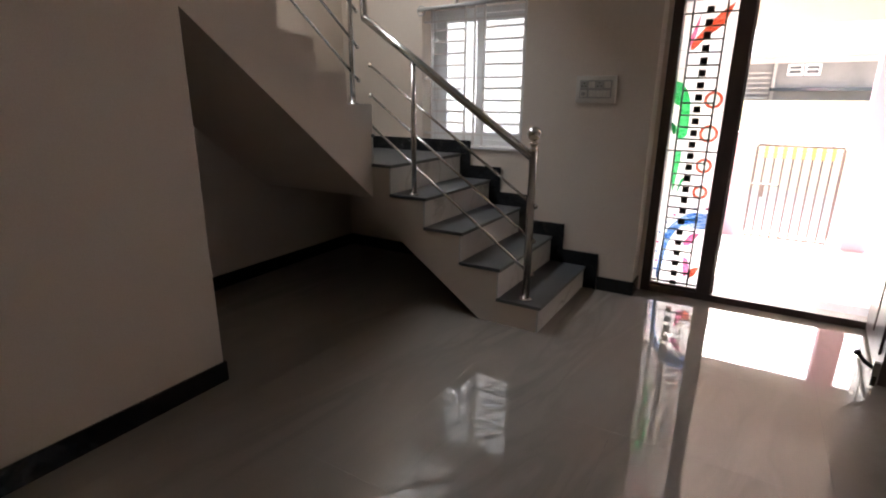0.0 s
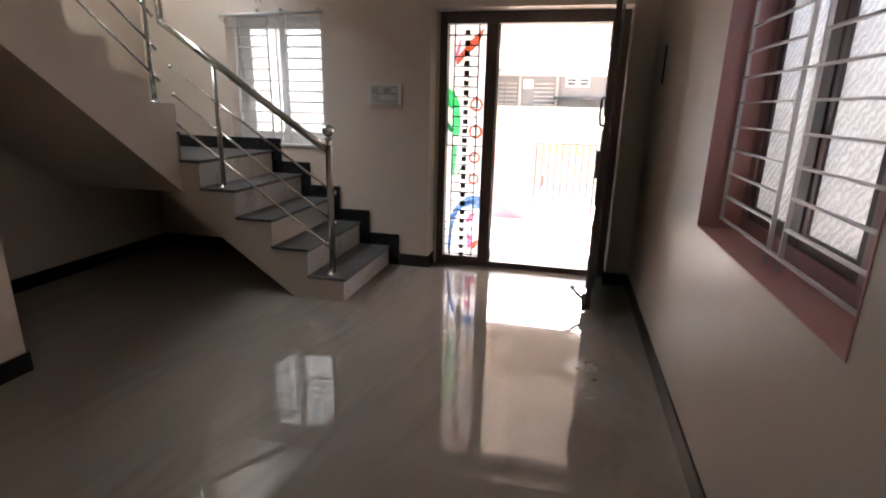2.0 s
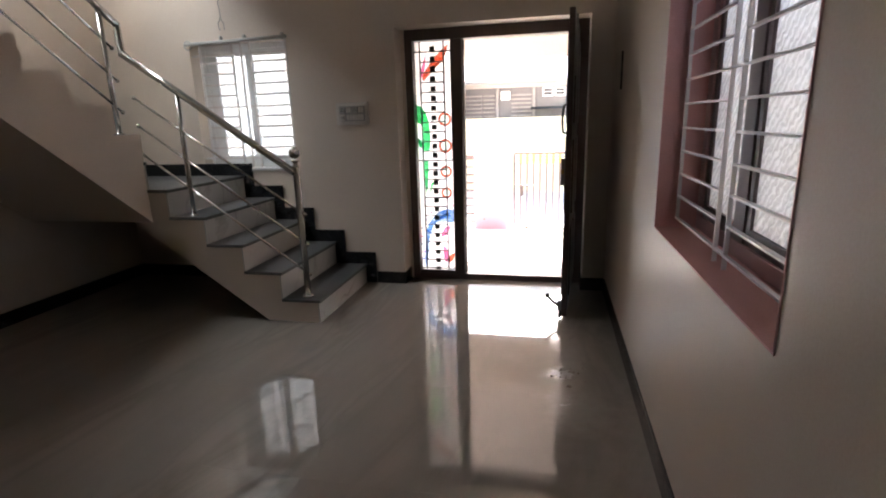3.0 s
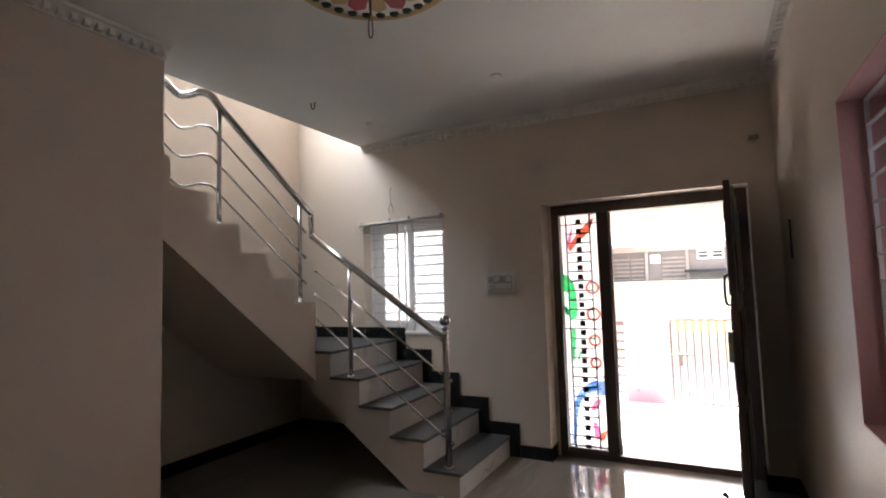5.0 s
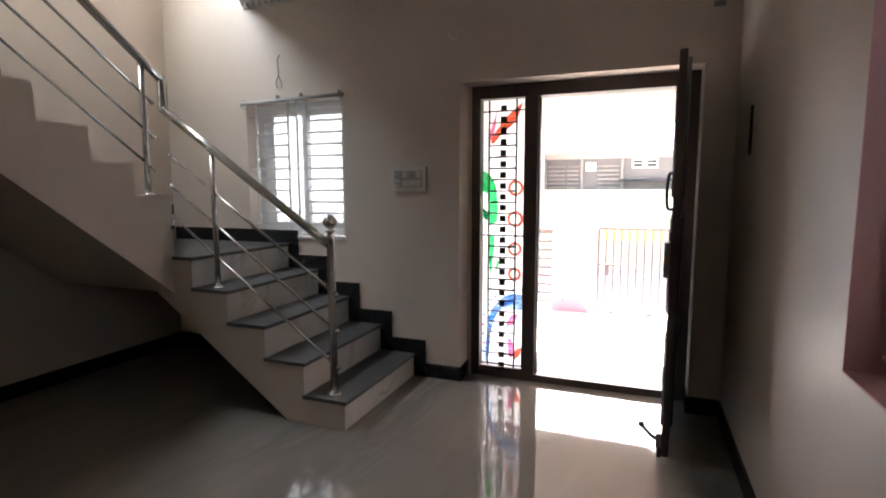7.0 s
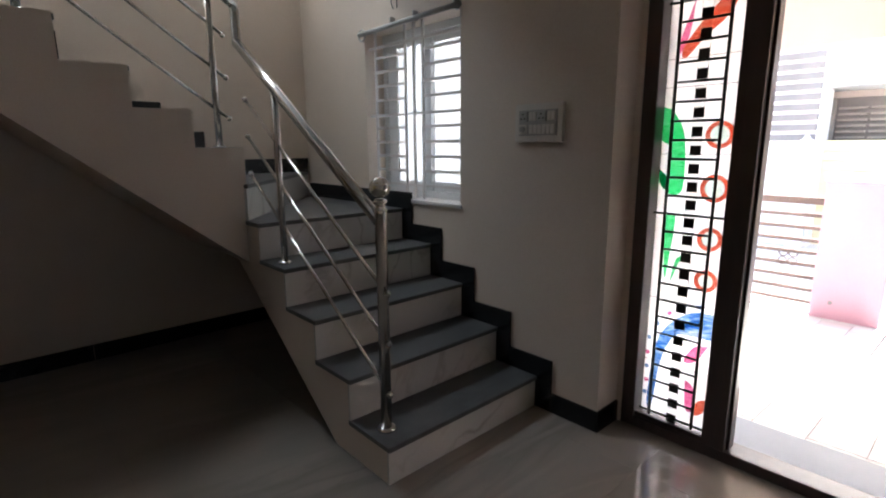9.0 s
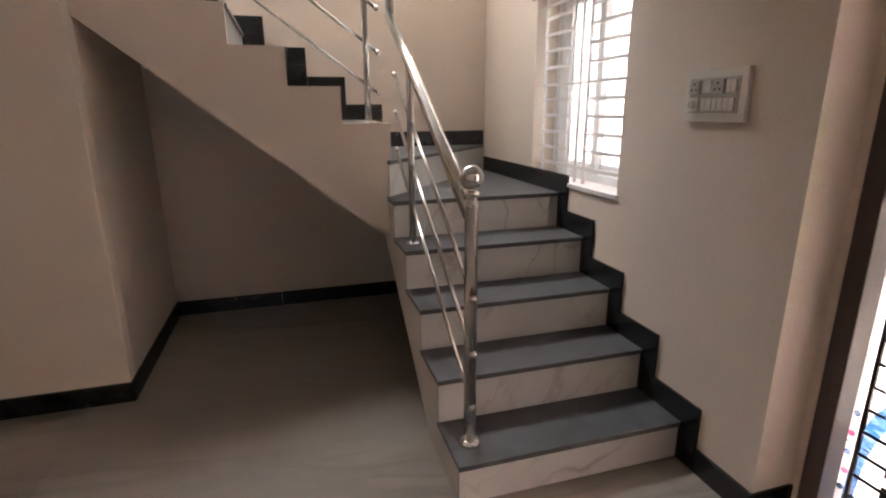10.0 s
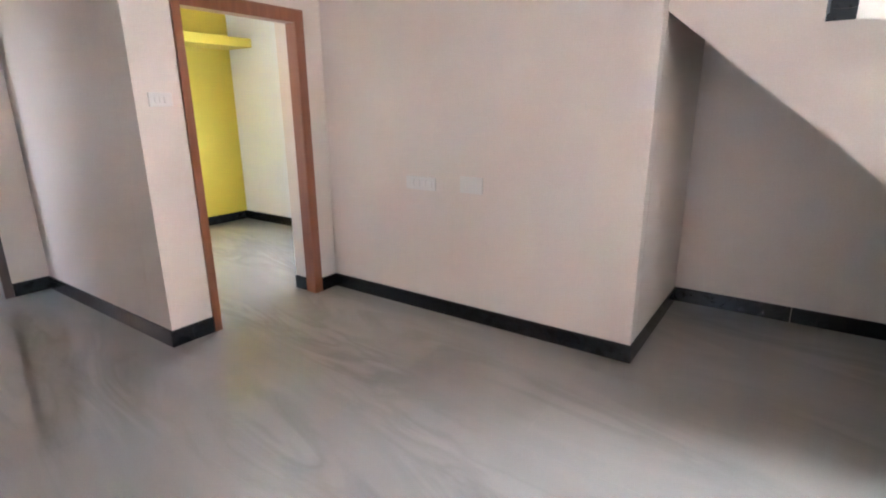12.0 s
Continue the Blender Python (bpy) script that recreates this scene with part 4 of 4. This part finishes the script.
# ---- switches and sockets ----
def switchboard():
    sb = thing("switchboard", (-0.728, YW, 1.47), "ivory modular switchboard with sockets and rocker switches", "switchboard")
    x0, x1, z0, z1 = -0.868, -0.588, 1.382, 1.563
    part("plate", solid(x0, x1, YW - 0.022, YW + 0.002, z0, z1, 0.006), PLATE, sb)
    part("rim", solid(x0 + 0.028, x1 - 0.028, YW - 0.026, YW - 0.020, z0 + 0.03, z1 - 0.03, 0.002), PLATE_GREY, sb)
    y = YW - 0.034
    for a in (x0 + 0.036, x0 + 0.145):
        part("socket", solid(a, a + 0.05, y - 0.004, YW - 0.024, 1.478, 1.527, 0.005), PLATE_GREY, sb, "grey shuttered socket")
        for dx, dz in ((0.025, 0.035), (0.014, 0.015), (0.036, 0.015)):
            part("socket_hole", tube(bmesh.new(), [(a + dx, y - 0.006, 1.478 + dz), (a + dx, y + 0.003, 1.478 + dz)], 0.004, 8), IRON, sb)
        for i in range(2):
            part("rocker", solid(a + 0.056 + 0.022 * i, a + 0.076 + 0.022 * i, y + 0.001, YW - 0.024, 1.482, 1.524, 0.003), PLATE, sb)
    part("regulator", solid(x0 + 0.036, x0 + 0.082, y, YW - 0.024, 1.418, 1.466, 0.004), PLATE, sb)
    part("knob", tube(bmesh.new(), [(x0 + 0.059, y, 1.442), (x0 + 0.059, y - 0.012, 1.442)], 0.014, 16), PLATE_GREY, sb)
    for i in range(6):
        a = x0 + 0.095 + 0.025 * i
        part("rocker", solid(a, a + 0.022, y + 0.001, YW - 0.024, 1.42, 1.464, 0.003), PLATE, sb)


switchboard()


def wall_plate(name, label, w, h, modules, m):
    """A plate lying in its x-z plane, its face towards -y."""
    pl = thing(name, (0, 0, 0), label, "switch")
    part("plate", solid(-w / 2, w / 2, -0.012, 0.001, -h / 2, h / 2, 0.004), PLATE, pl)
    for i in range(modules):
        s = (w - 0.05) / modules
        part("rocker", solid(-w / 2 + 0.025 + s * i + 0.003, -w / 2 + 0.025 + s * (i + 1) - 0.003, -0.018, -0.011, -h / 2 + 0.02, h / 2 - 0.02, 0.003), PLATE, pl)
    pl.matrix_basis = m
    return pl


wall_plate("socket_plate", "white socket plate with four modules on the wall", 0.245, 0.088, 4, pose(XT, 0.125, 0.905, 0, 0, 90))
wall_plate("blank_plate", "plain white cover plate on the wall", 0.165, 0.105, 0, pose(XT, 0.525, 0.922, 0, 0, 90))
wall_plate("switch_plate", "white switch plate on the wall beside the bedroom door", 0.13, 0.075, 3, pose(-0.66, YD, 1.45, 0, 0, 180))


# ---- small things on walls and ceiling ----
def small_things():
    lh = thing("lamp_holder", (-0.39, YW, 2.445), "white plastic angled lamp holder without bulb", "lamp holder")
    bm = bmesh.new()
    tube(bm, [(-0.39, YW, 2.445), (-0.39, YW - 0.022, 2.445)], 0.035, 20)
    part("base", bm, PLATE, lh)
    part("cup", tube(bmesh.new(), [(-0.39, YW - 0.02, 2.445), (-0.39, YW - 0.06, 2.425)], 0.019, 16), PLATE, lh)
    wr = thing("loose_wire", (-1.84, YW, 2.44), "loose grey electric wire hanging from the wall", "wire")
    pts = [(-1.842, YW, 2.445), (-1.845, YW - 0.02, 2.40), (-1.838, YW - 0.022, 2.33), (-1.84, YW - 0.02, 2.285), (-1.868, YW - 0.018, 2.235), (-1.858, YW - 0.012, 2.19)]
    part("strand", tube(bmesh.new(), smooth_line(pts, 5), 0.003, 6), WIRE, wr)
    part("strand", tube(bmesh.new(), smooth_line([pts[3], (-1.815, YW - 0.02, 2.235), (-1.822, YW - 0.01, 2.19)], 5), 0.003, 6), WIRE, wr)
    hk = thing("wall_hook", (1.229, YW, 2.443), "small dark metal bracket high on the wall", "hook")
    part("plate", solid(1.20, 1.262, YW - 0.008, YW, 2.43, 2.46, 0.002), GREY_METAL, hk)
    part("arm", tube(bmesh.new(), [(1.235, YW - 0.006, 2.445), (1.235, YW - 0.05, 2.44), (1.235, YW - 0.055, 2.415)], 0.007, 8), GREY_METAL, hk)
    for i, (x, y, kind) in enumerate(((-1.745, 2.70, 0), (-0.337, 2.97, 1), (0.82, 3.46, 1), (-1.67, 3.34, 2))):
        if kind == 0:
            ob = thing("ceiling_hook", (x, y, ZC), "small grey wire hook in the ceiling", "hook")
            part("loop", tube(bmesh.new(), [(x - 0.02, y, ZC), (x - 0.012, y, ZC - 0.04), (x + 0.004, y, ZC - 0.055), (x + 0.018, y, ZC - 0.035), (x + 0.02, y, ZC)], 0.004, 8), WIRE, ob)
        else:
            ob = thing("junction_cover", (x, y, ZC), "round pale junction cap in the ceiling", "junction cover", "ceiling junction covers")
            r = 0.045 if kind == 1 else 0.03
            part("cap", lathe(bmesh.new(), (x, y, ZC - 0.012), [(r * 0.7, 0.0), (r, 0.004), (r, 0.0125)], 20), PLATE, ob)
    # painted plaster rose with its fan hook
    cx, cy = -0.41, 1.59
    rs = thing("ceiling_rose", (cx, cy, ZC), "round moulded ceiling rose painted gold, red and green", "ceiling rose")
    GOLD = material("gold_paint", (0.50, 0.33, 0.13), 0.4, 0.3, vary=0.1, grain=0.02)
    RED = material("red_paint", (0.42, 0.07, 0.06), 0.55, vary=0.12, grain=0.02)
    LEAFG = material("dark_green_paint", (0.025, 0.05, 0.025), 0.55, vary=0.12, grain=0.02)
    part("disc", lathe(bmesh.new(), (cx, cy, ZC), [(0.355, -0.012), (0.37, -0.02), (0.395, -0.012), (0.405, 0.0)], 48), GOLD, rs)
    part("inner_disc", lathe(bmesh.new(), (cx, cy, ZC - 0.0125), [(0.30, -0.006), (0.345, 0.0)], 48), PLASTER, rs)
    leaf = lathe(bmesh.new(), (0, 0, 0), [(0.004, -0.02), (0.022, -0.012), (0.026, 0.0)], 12)
    lob = mesh("leaf_boss", leaf, LEAFG)
    lme = lob.data
    bpy.data.objects.remove(lob)
    for k in range(28):
        a = 2 * math.pi * k / 28
        piece("leaf_boss", lme, rs, (cx + 0.325 * math.cos(a), cy + 0.325 * math.sin(a), ZC - 0.014))
    for k in range(14):
        a = 2 * math.pi * (k + 0.5) / 14
        bm = bmesh.new()
        line = [(0.10, 0), (0.16, 0.035), (0.24, 0.045), (0.28, 0.0), (0.24, -0.045), (0.16, -0.035)]
        prism(bm, [(cx + r * math.cos(a) - s * math.sin(a), cy + r * math.sin(a) + s * math.cos(a)) for r, s in line], 2, ZC - 0.032, ZC - 0.018)
        part("petal", bm, RED if k % 2 else GOLD, rs)
    part("boss", lathe(bmesh.new(), (cx, cy, ZC), [(0.03, -0.06), (0.07, -0.05), (0.10, -0.018)], 24), GOLD, rs)
    fh = thing("fan_hook", (cx, cy, ZC - 0.06), "dark metal fan hook with hanging wire", "hook")
    part("rod", tube(bmesh.new(), [(cx, cy, ZC - 0.055), (cx, cy, ZC - 0.20)], 0.005, 8), WIRE, fh)
    part("wire_end", tube(bmesh.new(), smooth_line([(cx, cy, ZC - 0.19), (cx - 0.012, cy, ZC - 0.24), (cx - 0.008, cy, ZC - 0.30), (cx + 0.01, cy, ZC - 0.29), (cx + 0.008, cy, ZC - 0.22)], 5), 0.003, 6), WIRE, fh)


small_things()


# ---- outside: porch, gate, street, house opposite ----
def outside():
    structure("ground", solid(-300, 300, -300, 600, -0.6, -0.43), ROAD, "dusty street ground", "ground")
    structure("doorstep", solid(-1.2, 1.6, FY1 + 0.003, 4.62, -0.2, -0.02, 0.006), LEDGE, "doorstep outside the front door, porch shadow in its colour", "step")
    bm = bmesh.new()
    prism(bm, [(YO + 0.01, -0.5), (8.45, -0.5), (8.45, -0.40), (4.62, -0.14), (YO + 0.01, -0.14)], 0, -3.2, 3.2)
    structure("pavement", bm, CONCRETE, "pale sunlit concrete driveway in the porch", "pavement")
    pave = bpy.data.objects["pavement"]
    drop = 0.26 / 3.83
    for mat, odd in ((PAVER, 0), (PAVER_ROSE, 1)):
        bm = solid(-0.123, 0.123, -0.123, 0.123, -0.01, 0.014, 0.004)
        for v in bm.verts:
            v.co.z -= v.co.y * drop
        tmp = mesh("paver", bm, mat)
        me = tmp.data
        bpy.data.objects.remove(tmp)
        for i in range(17):
            for j in range(13):
                if (1 if (i + j) % 3 == 0 else 0) == odd:
                    y = 4.77 + 0.25 * j
                    piece("paver", me, pave, (-2.3 + 0.25 * i, y, -0.14 - drop * (y - 4.62)))
    structure("porch_roof", solid(-2.9, 2.3, YO + 0.005, 8.05, 3.0, 3.14), BEIGE_OUT, "beige painted porch ceiling slab", "porch roof")
    structure("porch_beam", solid(-2.9, 1.848, 7.8, 8.05, 2.26, 2.998, 0.005), BEIGE_OUT, "beige painted porch front beam", "beam")
    # Added out of view: holds back sky and ground light at the side window.
    structure("wall_side_shade", solid(2.25, 2.4, -7.0, YO, -0.45, 2.1), WHITE_WALL, "added white wall, unseen, limiting light at the side window", "wall")
    # Unseen wall, added to cut the daylight that slants in towards the stairs.
    structure("wall_porch_shade", solid(1.85, 2.0, YO + 0.005, 8.05, -0.45, 2.998), BEIGE_OUT, "added pale beige wall, unseen, blocking daylight from the right", "wall")
    pl = thing("porch_pillar", (1.5, 7.9, -0.4), "pale pink painted porch pillar", "pillar")
    part("shaft", solid(1.36, 1.62, 7.8, 8.06, -0.40, 2.258, 0.008), PINK_OUT, pl)
    gp = thing("gate_pillar", (0, 8.2, -0.4), "pale pink painted low gate pillar", "pillar")
    part("shaft", solid(-0.325, 0.232, 8.03, 8.4, -0.42, 0.985, 0.01), PINK_OUT, gp)
    part("cap", solid(-0.335, 0.242, 8.02, 8.41, 0.985, 1.012, 0.006), PINK_OUT, gp)
    part("bolt_hole", tube(bmesh.new(), [(-0.16, 8.035, -0.2), (-0.16, 8.022, -0.2)], 0.02, 12), GREY_METAL, gp)
    # gate with upright bars
    gt = thing("street_gate", (0.81, 8.09, -0.36), "brown iron street gate with upright bars and ochre top", "gate")
    x0, x1, z0, z1 = 0.325, 1.243, -0.35, 0.857
    for z in (z0, z1):
        part("frame_rail", solid(x0, x1, 8.075, 8.105, z - 0.016, z + 0.016, 0.003), GATE_PAINT, gt)
    for x in (x0, x1):
        part("frame_stile", solid(x - 0.016, x + 0.016, 8.075, 8.105, z0 + 0.016, z1 - 0.016, 0.003), GATE_PAINT, gt)
    for i in range(1, 9):
        x = x0 + (x1 - x0) * i / 9
        part("bar", solid(x - 0.013, x + 0.013, 8.08, 8.10, z0 + 0.016, z1 - 0.16, 0.003), GATE_PAINT, gt)
        part("bar_top", solid(x - 0.022, x + 0.022, 8.078, 8.102, z1 - 0.16, z1 - 0.016, 0.003), GATE_GOLD, gt, "ochre painted bar top")
    for z in (z1 - 0.06, z1 - 0.11, z1 - 0.16):
        part("cross_wire", solid(x0, x1, 8.086, 8.094, z - 0.004, z + 0.004), GATE_PAINT, gt)
    part("latch_bar", solid(x0, x0 + 0.29, 8.07, 8.11, 0.33, 0.355, 0.003), GATE_PAINT, gt)
    part("latch", solid(x0 + 0.10, x0 + 0.15, 8.06, 8.11, 0.18, 0.33, 0.004), GATE_PAINT, gt)
    part("gate_foot", solid(x0 - 0.01, x0 + 0.012, 8.08, 8.10, -0.40, z0 - 0.016), GATE_PAINT, gt)
    part("gate_foot", solid(x1 - 0.012, x1 + 0.01, 8.08, 8.10, -0.40, z0 - 0.016), GATE_PAINT, gt)
    # gate with level slats
    sg = thing("slatted_gate", (-1.1, 8.1, -0.4), "brown iron gate with level slats and a round ornament", "gate")
    for x in (-1.95, -0.315):
        part("frame_stile", solid(x - 0.02, x + 0.02, 8.085, 8.115, -0.42, 0.83, 0.003), GATE_PAINT, sg)
    for i in range(10):
        z = -0.38 + i * 0.129
        part("slat", solid(-1.93, -0.335, 8.09, 8.11, z - 0.02, z + 0.02, 0.003), GATE_PAINT, sg)
    part("slat", solid(-1.93, -0.335, 8.088, 8.112, 0.80, 0.835, 0.003), GATE_PAINT, sg)
    for dx, dz in ((-0.045, -0.045), (0.045, -0.045), (-0.045, 0.045), (0.045, 0.045)):
        part("ornament_ring", ring(bmesh.new(), -0.58 + dx, 0.20 + dz, 0.045, 0.012, 8.08, 8.092, 16), GATE_PAINT, sg)
    # house across the street
    hs = thing("house", (0, 13, -0.43), "cream house across the street with a shaded upper band", "house")
    part("wall", solid(-9, 9, 13.0, 18, -0.44, 1.42), CREAM_OUT, hs, "cream boarded wall")
    for i in range(9):
        z = -0.08 + i * 0.165
        part("board", solid(-9, 9, 12.975, 13.0, z, z + 0.15, 0.006), CREAM_OUT, hs)
    part("upper_wall", solid(-9, 9, 13.9, 18, 1.266, 2.588), SHADE_WALL, hs, "grey wall with roof shade put into its colour")
    part("parapet", solid(-9, 9, 12.7, 18, 2.301, 3.1, 0.02), WHITE_WALL, hs, "white painted roof band")
    for x in (-4.2, 0.64, 0.95, 3.1, 3.41):
        wdw = part("window", solid(x, x + 0.28, 13.84, 13.9, 1.933, 2.163, 0.01), UPVC, hs, "small white framed window")
        part("pane", solid(x + 0.035, x + 0.245, 13.828, 13.838, 1.973, 2.123), DARK_GLASS, wdw)
        part("glazing_bar", solid(x + 0.035, x + 0.245, 13.82, 13.828, 2.042, 2.059), UPVC, wdw)
    part("sign_board", solid(-0.44, -0.19, 13.80, 13.83, 1.875, 2.094, 0.006), WHITE_WALL, hs, "blank white board")
    part("ledge", solid(0.36, 2.7, 13.5, 13.9, 1.611, 1.68, 0.01), DARK_GLASS, hs, "dark thin ledge")
    part("beam", solid(-9, 9, 13.86, 13.9, 2.186, 2.301, 0.006), BEIGE_OUT, hs, "beige lintel band")
    for x in (-5.6, -4.0, -2.6, -1.45, -0.53, 0.42):
        part("column", solid(x - 0.035, x + 0.035, 13.78, 13.9, 1.266, 2.186, 0.008), SLAT, hs)
    for x0s, x1s in ((-5.5, -4.1), (-3.9, -2.7), (-2.5, -1.52), (-1.38, -0.95), (-0.90, -0.60), (-0.16, 0.36)):
        for i in range(6):
            z = 1.45 + i * 0.105
            part("ledge_slat", solid(x0s, x1s, 13.80, 13.9, z, z + 0.04, 0.006), SLAT, hs, "pale slat in the shaded band")
    part("pier", solid(-1.62, -1.40, 12.36, 12.58, -0.44, 1.20, 0.01), WHITE_WALL, hs, "white boundary pier with an urn")
    part("urn", lathe(bmesh.new(), (-1.51, 12.47, 1.20), [(0.09, 0.0), (0.09, 0.03), (0.035, 0.06), (0.05, 0.1), (0.10, 0.17), (0.11, 0.22), (0.06, 0.25), (0.03, 0.31)], 18), WHITE_WALL, hs)
    pt = thing("name_plate", (-1.78, 12.61, 1.1), "small oval grey plate on the white wall", "plate")
    part("plate", lathe(bmesh.new(), (0, 0, 0), [(0.055, 0.0), (0.06, 0.006), (0.06, 0.014)], 20), GREY_METAL, pt)
    pt.matrix_basis = pose(-1.78, 12.606, 1.1, 90) @ Matrix.Diagonal((2.1, 1.0, 1.0, 1.0))
    lv = thing("louvred_building", (-2.2, 12.5, 1.2), "white building side with level louvres", "building")
    part("wall", solid(-4.6, -1.36, 12.62, 13.2, -0.44, 3.6), WHITE_WALL, lv)
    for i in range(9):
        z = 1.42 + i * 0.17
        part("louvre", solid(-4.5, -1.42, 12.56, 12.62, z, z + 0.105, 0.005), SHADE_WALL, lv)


outside()


def debris():
    """Crumbs of dry mud and mortar left on the floor inside the door."""
    rng = random.Random(7)
    bm = bmesh.new()
    for i in range(26):
        x, y = rng.gauss(1.0, 0.07), rng.gauss(2.43, 0.07)
        r = rng.uniform(0.002, 0.006) if i > 3 else rng.uniform(0.007, 0.012)
        vs = bmesh.ops.create_icosphere(bm, subdivisions=1, radius=r, matrix=Matrix.Translation((x, y, r * 0.4)))["verts"]
        for v in vs:
            v.co += Vector((rng.uniform(-1, 1), rng.uniform(-1, 1), 0)) * r * 0.45
            v.co.z = max(0.0005, v.co.z * rng.uniform(0.4, 1.0))
    MUD = material("dry_mud", (0.20, 0.155, 0.125), 0.9, vary=0.15, grain=0.1)
    tagged(mesh("debris", bm, MUD), "dry brown mud crumbs scattered on the floor", "debris", "", "stuff")


debris()

# Slim dark upright strip on the side wall.
strip = thing("wall_strip", (XR, 3.45, 1.55), "slim dark upright strip on the cream wall", "bracket")
part("bar", solid(XR - 0.012, XR, 3.44, 3.462, 1.56, 1.80, 0.003), IRON, strip)
